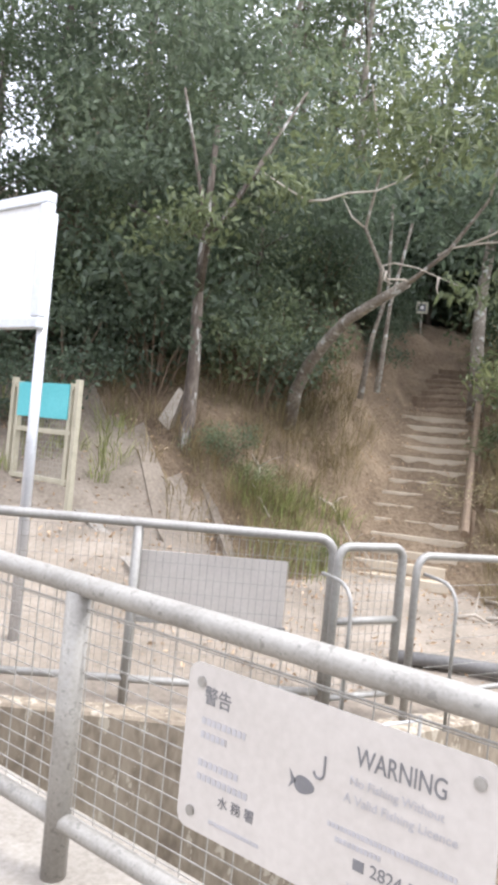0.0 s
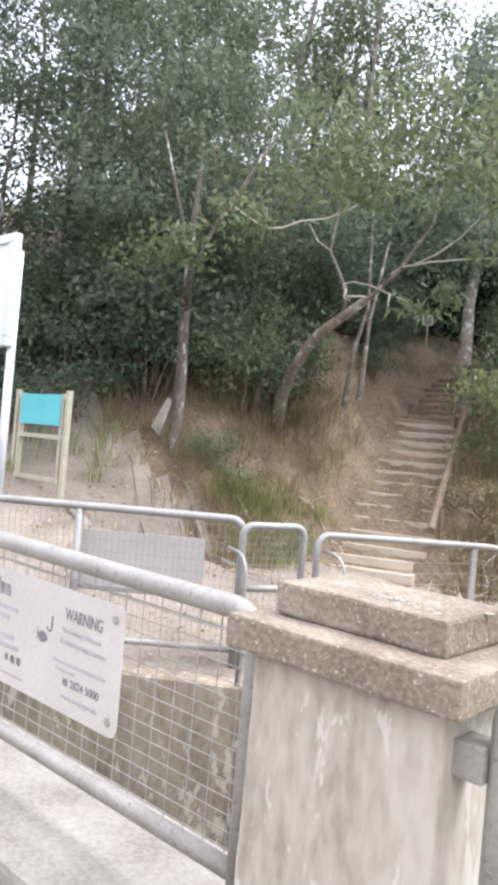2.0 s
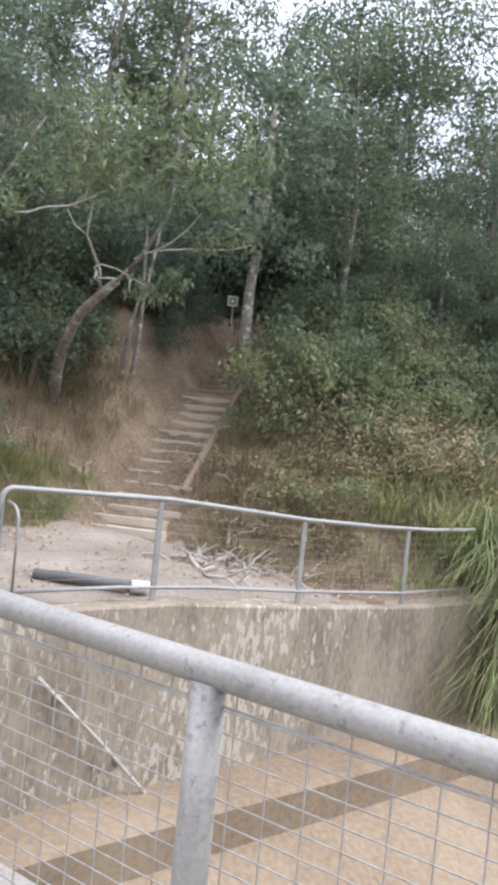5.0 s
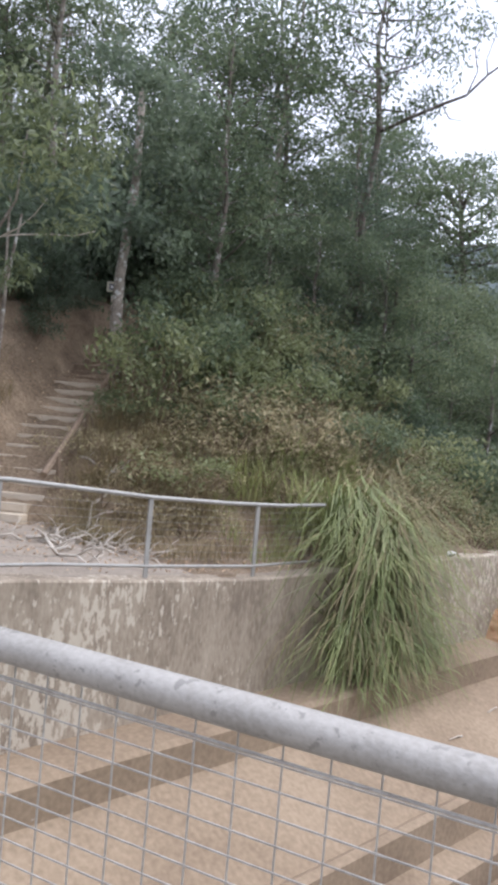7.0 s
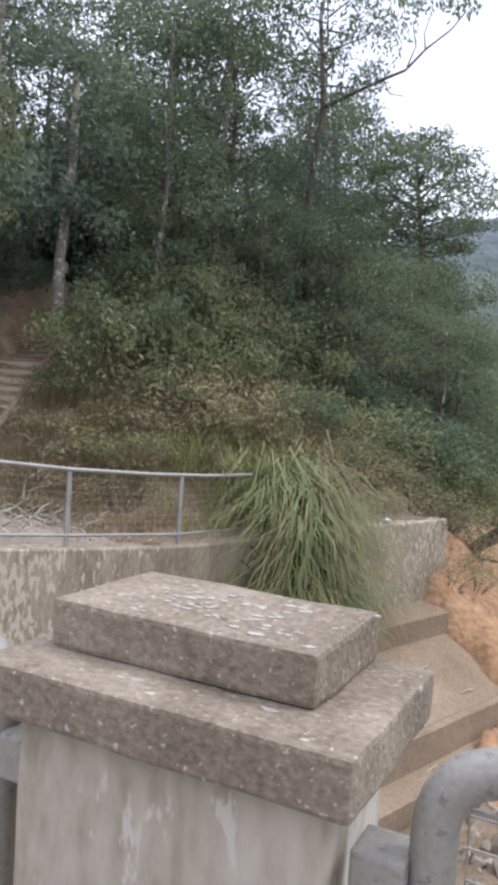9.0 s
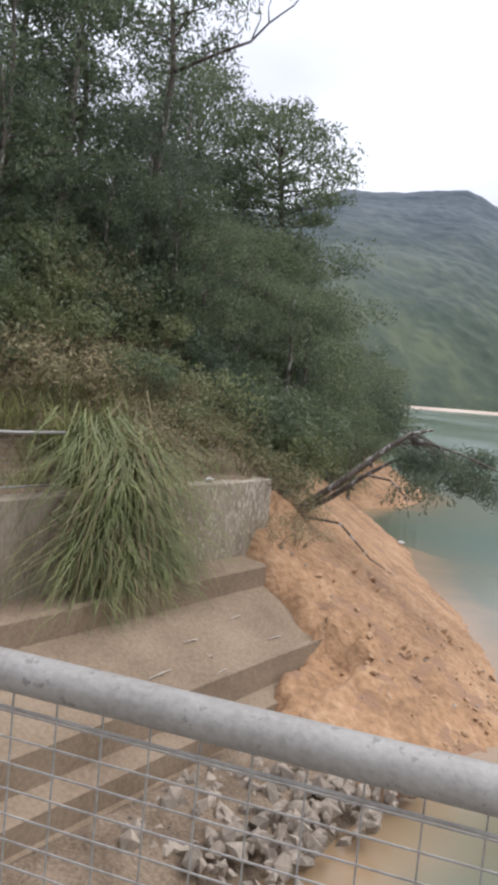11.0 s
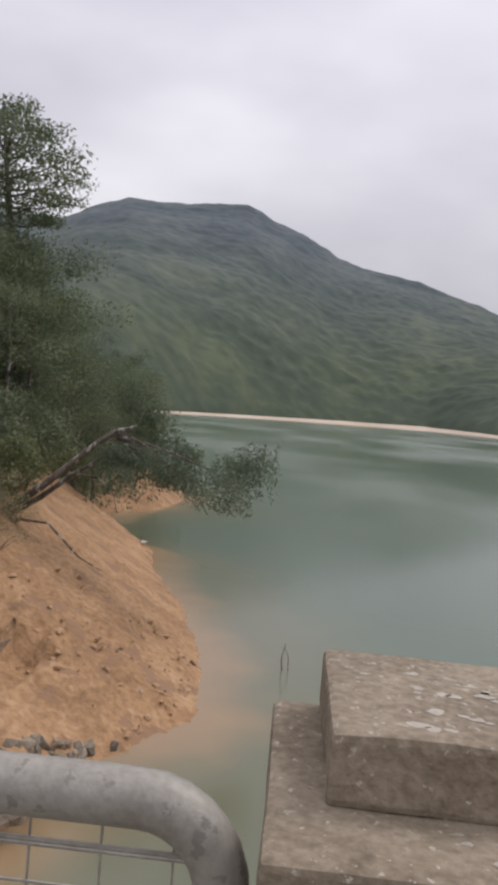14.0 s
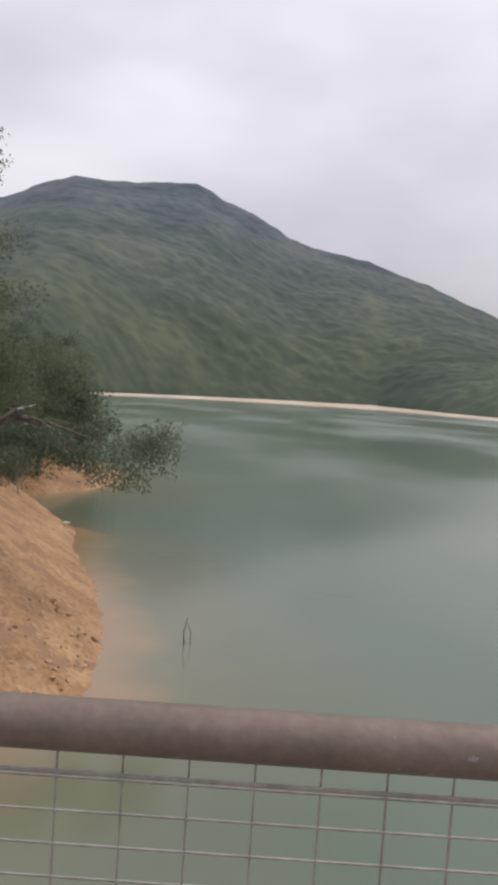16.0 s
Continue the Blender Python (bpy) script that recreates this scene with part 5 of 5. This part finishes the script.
SHRUBS = [shrub_kind(M["leaf_dark"], RNG), shrub_kind(M["leaf_mid"], RNG), shrub_kind(M["leaf_light"], RNG, 12, 110, 0.1, 0.02), shrub_kind(M["vine"], RNG, 12, 60, 0.1, 0.012, 0.9, 0.8)]
SHRUB_LABELS = ["dark green undergrowth shrub on the slope", "mid-green leafy shrub on the slope", "yellow-green shrub with bright sprays on the slope", "dry brown tangle of vines and dead stems"]


def shrub(kind, s, d, scale, flat=1.0):
    p = at_plan(s, d)
    p.z = ground_height(s, d) - 0.04
    m = Matrix.Translation(p) @ Matrix.Rotation(RNG.random() * 6.28, 4, "Z") @ Matrix.Diagonal((scale, scale, scale * flat, 1))
    return tagged(copy_thing(SHRUBS[kind], m), SHRUB_LABELS[kind], "shrub", "slope shrubs")


def near_signs(s, d):
    p = at_plan(s, d) - STAIR_FOOT
    return 5.0 < p.dot(STAIR_GO) < 8.0 and -3.4 < p.dot(STAIR_SIDE) < 0.2


def undergrowth(spots):
    """Far and dark shrubs that run into one another, as one mass of leaves."""
    leaves = [np.array([v.co for v in next(o for o in t.children if o.name.startswith("foliage")).data.vertices]) for t in SHRUBS[:2]]
    vs = []
    for kind, s, d, scale, flat in spots:
        p = at_plan(s, d, ground_height(s, d) - 0.04)
        a = RNG.random() * 6.28
        turn = np.array([[math.cos(a), -math.sin(a), 0], [math.sin(a), math.cos(a), 0], [0, 0, flat]]) * scale
        vs.append(leaves[kind] @ turn.T + np.array(p))
    v = np.concatenate(vs)
    f = np.arange(len(v)).reshape(-1, 4)
    tagged(link_mesh("undergrowth", mesh_of("undergrowth", v, f), M["leaf_dark"]), "dark green undergrowth filling the wood on the slope", "undergrowth", "", "stuff")


plants, deep = [], []
for _ in range(75):
    plants.append((0, -9 + 19 * RNG.random(), 5.6 + 6 * RNG.random(), 0.9 + 0.8 * RNG.random(), 1.0))
for _ in range(34):
    plants.append((int(RNG.choice([1, 2, 2, 2, 3])), 4.6 + 5.5 * RNG.random(), 3.9 + 2.4 * RNG.random(), 0.8 + 0.6 * RNG.random(), 1.0))
for _ in range(34):
    plants.append((int(RNG.choice([0, 0, 1])), -5 + 7.4 * RNG.random(), 5.4 + 1.8 * RNG.random(), 0.7 + 0.5 * RNG.random(), 1.0))
for _ in range(44):
    plants.append((int(RNG.choice([3, 3, 2])), 3.6 + 7.0 * RNG.random(), 1.3 + 3.4 * RNG.random(), 0.6 + 0.4 * RNG.random(), 0.65))
for _ in range(80):
    s = 10 + 24 * RNG.random()
    low = max(0.9, between(s, SHORE) + 5.6)
    plants.append((int(RNG.choice([0, 1, 1, 2, 2])), s, low + 4.5 * RNG.random() ** 1.3, 1.0 + 0.9 * RNG.random(), 1.0))
for _ in range(60):
    s = 26 + 48 * RNG.random()
    deep.append((int(RNG.choice([0, 1])), s, between(s, SHORE) + 2.0 + 7 * RNG.random(), 1.8 + 1.4 * RNG.random(), 1.0))
plants += [(2, 3.7, 4.0, 1.0, 1.2), (2, 4.3, 3.8, 1.1, 1.2), (1, 4.6, 4.6, 1.2, 1.3), (1, 5.4, 4.2, 1.2, 1.1), (2, 5.1, 3.3, 0.8, 1.0), (3, 5.4, 3.0, 1.3, 0.9), (3, 6.2, 2.8, 1.3, 0.9), (3, 7.0, 2.7, 1.2, 0.9), (2, 6.3, 3.8, 1.1, 1.0), (2, 7.6, 3.4, 1.1, 1.0),
           (3, 7.8, 1.6, 1.0, 0.8), (3, 8.8, 1.4, 1.0, 0.8), (1, 8.6, 2.4, 1.0, 0.9), (3, 10.2, 0.8, 1.1, 0.7), (3, 11.2, 0.7, 1.1, 0.7), (3, 10.6, 1.6, 1.0, 0.8), (3, 10.1, -0.3, 0.7, 0.8), (3, 10.7, -0.5, 0.75, 0.8), (3, 11.2, 0.0, 0.8, 0.8), (3, 10.4, 0.3, 0.8, 0.9), (3, 11.8, 0.4, 0.8, 0.8), (3, 12.6, 0.6, 0.7, 0.8),
           (1, -0.6, 4.5, 0.45, 0.9), (2, -0.3, 4.2, 0.35, 0.9), (0, -2.6, 5.4, 0.7, 0.9), (0, -3.4, 5.6, 0.9, 0.9), (2, 0.6, 3.7, 0.5, 0.5), (2, 0.9, 3.8, 0.5, 0.5), (2, 0.2, 3.6, 0.45, 0.5)]
for k in range(26):
    for sg in (-1, 1):
        q = STAIR_FOOT + STAIR_GO * (3.4 + 0.5 * (k % 13)) + STAIR_SIDE * sg * (1.1 + 0.3 * RNG.random() + (0.75 if k > 12 else 0))
        s, d = to_plan(q.x, q.y)
        if (k % 13 > 1 and sg > 0) or (k % 13 < 4 and sg < 0):
            shrub(0, s, d, 0.55 + 0.25 * RNG.random(), 1.2)
for k in range(34):
    q = STAIR_FOOT + STAIR_GO * (8.6 + 3.5 * RNG.random()) + STAIR_SIDE * (-5.0 + 8.0 * RNG.random())
    s, d = to_plan(q.x, q.y)
    deep.append((0, s, d, 1.5 + 0.8 * RNG.random(), 1.5))
for k in range(44):
    q = STAIR_FOOT + STAIR_GO * (3.6 + 5.0 * RNG.random()) - STAIR_SIDE * (0.95 + 2.2 * RNG.random())
    s, d = to_plan(q.x, q.y)
    deep.append((0, s, d, 0.4 + 0.15 * RNG.random(), 0.7))
for k in range(40):
    s, d = 2.5 + 8.5 * RNG.random(), 7.5 + 6.0 * RNG.random()
    if clear_of_stairs(s, d, 2.2):
        deep.append((int(RNG.choice([0, 0, 1])), s, d, 1.3 + 0.8 * RNG.random(), 1.3))
for k in range(8):
    q = STAIR_FOOT + STAIR_GO * (1.6 + 0.42 * k) - STAIR_SIDE * (1.75 + 0.7 * RNG.random())
    s, d = to_plan(q.x, q.y)
    shrub(int(RNG.choice([0, 0, 1])), s, d, 0.55 + 0.3 * RNG.random(), 0.9)
for s, d, sc in ((2.7, 2.6, 0.7), (3.1, 3.1, 0.8), (3.5, 2.5, 0.8), (2.9, 3.6, 0.7), (3.9, 2.9, 0.9), (3.3, 2.0, 0.6), (4.2, 2.2, 0.8), (4.6, 2.9, 0.9), (8.0, 0.9, 0.8), (8.6, 0.8, 0.8), (9.2, 0.9, 0.8), (8.3, 1.5, 0.9), (9.0, 1.7, 0.9), (9.5, 1.4, 0.9)):
    shrub(3, s, d, sc, 0.6)
for k, s, d, sc, fl in plants:
    if clear_of_stairs(s, d, 0.72 + 0.4 * sc) and not (d > 9 and s < -3) and not near_signs(s, d):
        shrub(k, s, d, sc, fl)
undergrowth(deep)
for t in SHRUBS:
    for o in list(t.children):
        bpy.data.objects.remove(o)
    bpy.data.objects.remove(t)


# ---- grasses, litter, roots ----
def tufts(name, spots, n, spread, height, width, lean, mat, label):
    vs, fs, base = [], [], 0
    for s, d, sc in spots:
        v, f = blades(n, RNG, spread * sc, height * sc, width, lean)
        p = at_plan(s, d, ground_height(s, d) - 0.03)
        vs.append(v + np.array(p))
        fs.append(f + base)
        base += len(v)
    return tagged(link_mesh(name, mesh_of(name, np.concatenate(vs), np.concatenate(fs)), mat), label, "grass", "", "stuff")


def scatter(n, s0, s1, d0, d1, gap=0.75):
    out = []
    while len(out) < n:
        s, d = s0 + (s1 - s0) * RNG.random(), d0 + (d1 - d0) * RNG.random()
        if clear_of_stairs(s, d, gap) and (s0 < -2.5 or not on_path(at_plan(s, d))):
            out.append((s, d, 0.6 + 0.8 * RNG.random()))
    return out


tufts("dry_grass", scatter(250, -1.6, 2.6, 3.2, 6.2, 0.95) + scatter(260, 2.6, 10, 0.9, 4.0) + scatter(170, 1.9, 4.4, 1.6, 4.4, 0.9), 26, 0.2, 0.44, 0.008, 0.7, M["grass_dry"], "dry straw-coloured grass on the slope")
tufts("green_grass", scatter(45, -0.6, 1.6, 3.0, 4.2) + scatter(190, 4.2, 9.8, 0.6, 3.6) + scatter(40, -5, -1.5, 4.6, 6), 26, 0.18, 0.38, 0.01, 0.7, M["grass"], "green grass tufts on the slope")


def tussock(s, d, n, height, scale, label):
    p = at_plan(s, d, ground_height(s, d))
    t = thing("grass_tussock", label, "grass", p, "tall grasses")
    v, f = blades(n, RNG, 0.42 * scale, height, 0.02, 0.85, 1.6)
    link_mesh("grass_mass", mesh_of("grass_mass", v, f), M["grass"], t)
    v, f = blades(n // 4, RNG, 0.42 * scale, height * 1.08, 0.015, 0.9, 1.6)
    link_mesh("dry_grass_mass", mesh_of("dry_grass_mass", v, f), M["grass_dry"], t, "dry straw blades")
    return t


for s, d, n, h, sc in ((5.7, 0.5, 150, 1.1, 0.9), (6.1, 0.6, 200, 1.35, 1.0), (6.6, 0.5, 150, 1.1, 0.9), (5.9, 1.4, 160, 1.2, 1.0), (7.0, 1.5, 120, 1.1, 1.0), (5.2, 2.0, 110, 1.0, 1.0), (6.4, 2.4, 120, 1.1, 1.0), (7.6, 2.2, 110, 1.0, 1.0)):
    tussock(s, d, n, h, sc, "tall arching green grass clump growing over the wall")


def hanging(mid_s, wide, n, rng):
    """Arching blades rooted in tufts from above the wall's edge down its face, each rising, bending out and drooping."""
    vs, fs = [], []
    tufts_at = [(mid_s + wide * float(np.clip(rng.normal(), -1.5, 1.5)), 0.55 - 2.55 * k / 33 + 0.2 * rng.normal()) for k in range(34)]
    for i in range(n):
        s0, up = tufts_at[i % 34]
        a, z0 = s0 + 0.1 * rng.normal(), wall_top(s0) + up
        d0 = max(0.0, up) * 0.9 - 0.01
        ln, w = 0.45 + 0.75 * rng.random(), 0.007 + 0.009 * rng.random()
        out, side, lift = 0.2 + 0.75 * rng.random() ** 1.2, 1.0 * rng.normal(), 0.2 + 0.75 * rng.random()
        rows = [(0.0, 0.0, 0.0), (0.25, lift * 0.75, 0.2), (0.6, lift, 0.5), (0.9, lift * 0.6, 0.85), (1.05, lift * 0.1 - 0.3 * rng.random(), 1.05)]
        b = len(vs)
        for k, (o, z, u) in enumerate(rows):
            ww = w * (0.8, 1.1, 1.0, 0.75, 0.08)[k]
            for sg in (-1, 1):
                vs.append(at_plan(a + side * u * ln + sg * ww, d0 - o * out, z0 + z * ln))
        fs += [(b + 2 * q, b + 2 * q + 1, b + 2 * q + 3, b + 2 * q + 2) for q in range(4)]
    return np.array([tuple(v) for v in vs]), np.array(fs)


spill = thing("hanging_grass", "long green and straw grass blades hanging over the wall", "grass", at_plan(6.0, 0.2, wall_top(6)), "tall grasses")
for nm, n, mt, lb in (("grass_mass", 1900, "grass", ""), ("dry_grass_mass", 750, "grass_dry", "dry straw blades")):
    v, f = hanging(6.0, 0.5, n, RNG)
    link_mesh(nm, mesh_of(nm, v - np.array(spill.location), f), M[mt], spill, lb)

pts = []
for s, d, sc in scatter(700, -3, 3, 0.4, 2.6, 0.2) + scatter(4200, -3, 10.5, 2.4, 6.5, 0.2) + scatter(800, 2.0, 5.0, 0.4, 2.6, 0.5):
    p = at_plan(s, d)
    pts.append((p.x, p.y, ground_height(s, d) + relief(p, 0.9, 0.02 if d < 2.5 and s < 3 else 0.1) + 0.015))
v, f = cards(np.array(pts), 0.055, 0.012, RNG, 0.0)
tagged(link_mesh("leaf_litter", mesh_of("leaf_litter", v, f), M["litter"]), "fallen brown and straw leaves scattered over the ground", "leaf litter", "", "stuff")


def dead_branch(s, d, length, turn, r):
    p = at_plan(s, d, ground_height(s, d) + 0.02)
    t = thing("dead_branch", "bleached fallen branch lying at the foot of the slope", "branch", p, "fallen branches")
    bm = bmesh.new()
    u = Vector((math.cos(turn), math.sin(turn), 0))
    side = Vector((-u.y, u.x, 0))
    def drop(q):
        s2, d2 = to_plan(p.x + q.x, p.y + q.y)
        return Vector((q.x, q.y, ground_height(s2, max(d2, 0.4)) - p.z + q.z))
    main = [drop(u * length * (k / 5 - 0.5) + side * RNG.normal() * 0.05 + Vector((0, 0, r + 0.05 * math.sin(k * 1.9)))) for k in range(6)]
    limb(bm, main, r, r * 0.35, 6)
    for k in (1, 2, 3, 4):
        sg = 1 if RNG.random() > 0.5 else -1
        e = main[k] + u * length * 0.18 + side * sg * length * (0.12 + 0.15 * RNG.random()) + Vector((0, 0, 0.08 + 0.15 * RNG.random()))
        limb(bm, [main[k], main[k].lerp(e, 0.5) + Vector((0, 0, 0.03)), e], r * 0.5, r * 0.15, 5)
    part("wood", bm, M["dead"], t, smooth=True)


for s, d, ln, tn, r in ((1.3, 1.3, 1.5, -0.4, 0.035), (1.6, 1.5, 1.2, 0.5, 0.025), (1.8, 1.2, 1.3, -0.9, 0.022), (2.2, 1.7, 1.1, 0.1, 0.02), (2.5, 2.0, 1.0, 1.2, 0.02), (2.7, 2.6, 1.2, 1.9, 0.03), (1.2, 1.8, 0.9, 1.0, 0.018), (2.3, 1.2, 1.2, -0.2, 0.02), (3.0, 3.0, 0.9, 0.2, 0.02), (1.0, 4.0, 0.8, 0.3, 0.018), (-0.2, 4.2, 0.9, -0.6, 0.018), (1.6, 1.9, 1.3, -0.7, 0.03), (1.9, 1.8, 1.1, 0.9, 0.02), (2.1, 1.5, 1.2, 0.3, 0.022), (2.4, 1.6, 1.0, -0.5, 0.018), (1.7, 1.5, 1.0, 1.6, 0.018), (2.6, 1.4, 1.1, 0.7, 0.02)):
    dead_branch(s, d, ln, tn, r)


# ---- rocks in the channel and on the sand ----
def stone_mesh(seed):
    bm = bmesh.new()
    bmesh.ops.create_icosphere(bm, subdivisions=1, radius=0.5)
    for v in bm.verts:
        v.co *= 0.75 + 0.5 * noise.noise(v.co * 2.3 + Vector((seed * 7.1, 0, 0)))
        v.co.z *= 0.7
    data = bpy.data.meshes.new("stone")
    bm.to_mesh(data)
    bm.free()
    return data


STONES = [stone_mesh(k) for k in range(6)]
for m_ in STONES:
    m_.materials.append(M["stone"])
heap = thing("stone_heap", "heap of grey-brown broken stones below the apron", "stones", (4.2, 10.3, WATER))
for k in range(520):
    x, y = 2.6 + 3.6 * RNG.random(), 8.0 + 4.2 * RNG.random()
    s, d = to_plan(x, y)
    if d > -2.8 or d < -5.2:
        continue
    ob = new("stone", STONES[k % 6])
    ob.parent = heap
    sc = 0.15 + 0.3 * RNG.random() ** 2
    ob.location = (x - 4.2, y - 10.3, 0.26 + 0.14 * RNG.random())
    ob.rotation_euler = (RNG.random() * 3, RNG.random() * 3, RNG.random() * 6)
    ob.scale = (sc * 1.3, sc, sc)
for k in range(45):
    s, d = 8.3 + 5 * RNG.random(), -0.5 - 4.2 * RNG.random()
    p = at_plan(s, d, ground_height(s, d))
    if p.z < WATER:
        continue
    ob = new("pebble", STONES[k % 6])
    sc = 0.04 + 0.09 * RNG.random() ** 2
    ob.location, ob.scale = p + Vector((0, 0, sc * 0.2)), (sc * 1.4, sc, sc)
    ob.rotation_euler = (0, 0, RNG.random() * 6)
    tagged(ob, "small stone lying on the orange sand", "stone", "stones on the sand")
clods = [m_.copy() for m_ in STONES[:3]]
for m_ in clods:
    m_.materials.clear()
    m_.materials.append(M["clod"])
for k in range(170):
    s, d = 9.0 + 4.5 * RNG.random(), -1.0 - 4.2 * RNG.random() ** 0.7
    p = at_plan(s, d, ground_height(s, d))
    if p.z < WATER + 0.05:
        continue
    ob = new("sand_clod", clods[k % 3])
    sc = 0.06 + 0.16 * RNG.random() ** 2
    ob.location, ob.scale = p + Vector((0, 0, sc * 0.1)), (sc * 1.5, sc, sc * 0.8)
    ob.rotation_euler = (RNG.random(), RNG.random(), RNG.random() * 6)
    tagged(ob, "crumbled lump of orange earth on the sandy bank", "clod", "clods on the sand")
twig = thing("water_twig", "thin dark twig sticking out of the water", "twig", (8.58, 17.5, WATER))
bm = bmesh.new()
limb(bm, [(0, 0, -0.3), (-0.05, 0, 0.25), (0.02, 0, 0.6)], 0.02, 0.006, 5)
limb(bm, [(0.12, 0, -0.3), (0.1, 0, 0.3), (0.0, 0, 0.5)], 0.012, 0.005, 5)
part("stem", bm, M["bark"], twig)

house = thing("far_house", "tiny white house among the trees on the far hillside", "house", (8.5 + 640 * 0.1862, 640 * 0.9813, 1.5 + 640 * 0.0484 - 4))
part("wall", box(bmesh.new(), (-5, -4, -4), (5, 4, 5), 0.2), M["board"], house)
bm = loft([[(x, -4.6, 5.0), (x, 4.6, 5.0), (x, 0, 7.4)] for x in (-5.6, 5.6)])
part("roof", bm, M["roof"], house)
for x in (-2.6, 1.2):
    part("window", box(bmesh.new(), (x, -4.1, 0.5), (x + 1.6, -3.98, 2.6), 0.05), M["ink"], house)


def pale_rock(x, y, z, size, label):
    ob = new("pale_rock", STONES[2].copy())
    ob.data.materials.clear()
    ob.data.materials.append(M["pipe_white"])
    ob.location, ob.scale = (x, y, z + size * 0.25), (size * 1.4, size, size * 0.8)
    tagged(ob, label, "rock")


pale_rock(*at_plan(8.45, 0.17, wall_top(8.4)), 0.22, "whitish lump of rubble on top of the wall")
pale_rock(2.95, 29.5, -3.95, 0.3, "whitish boulder at the edge of the water")
for k in range(14):
    s, d = 3.5 + 5.5 * RNG.random(), -1.0 - 1.8 * RNG.random()
    z = np.interp(-d, (0.62, 1.92, 2.16, 2.5), (-2.4, -3.08, -3.5, -3.62))
    p = at_plan(s, d, z)
    t = thing("stick", "thin bleached stick lying on the silted apron", "stick", p, "sticks on the apron")
    bm, a, ln = bmesh.new(), RNG.random() * 6.28, 0.2 + 0.35 * RNG.random()
    u = ALONG * math.cos(a) * ln + Vector((0, 0, 0.02))
    limb(bm, [Vector((0, 0, 0.015)) - u * 0.5, Vector((0.02, 0.02, 0.04)), Vector((0, 0, 0.02)) + u * 0.5], 0.012, 0.006, 5)
    part("wood", bm, M["dead"], t)

# flakes of blue and white paint on the brown rail
chip = bmesh.new()
grid = {}
for i in range(61):
    for j in range(31):
        a = radians(30 + 4 * j) + 0.04 * noise.noise(Vector((i, j, 2.2)))
        grid[i, j] = chip.verts.new((0.092 + 0.0022 * i + 0.0012 * noise.noise(Vector((i * 0.7, j * 0.7, 1.0))), -0.0315 * math.cos(a), 0.84 + 0.0315 * math.sin(a)))
for i in range(60):
    for j in range(30):
        q = Vector((i * 0.12, j * 0.17, 4.0))
        if noise.noise(q) + 0.5 * noise.noise(q * 2.7) + 0.25 - 0.0011 * (i - 20) ** 2 - 0.004 * (j - 14) ** 2 > 0.0:
            chip.faces.new((grid[i, j], grid[i + 1, j], grid[i + 1, j + 1], grid[i, j + 1]))
bmesh.ops.delete(chip, geom=[v for v in chip.verts if not v.link_faces], context="VERTS")
for o in bpy.data.objects:
    if o.name.startswith("bridge_railing") and abs(o.location.x - 9.185) < 0.01:
        part("paint_flake", chip, M["blue_paint"], o, "flaking blue paint", smooth=True)
        break
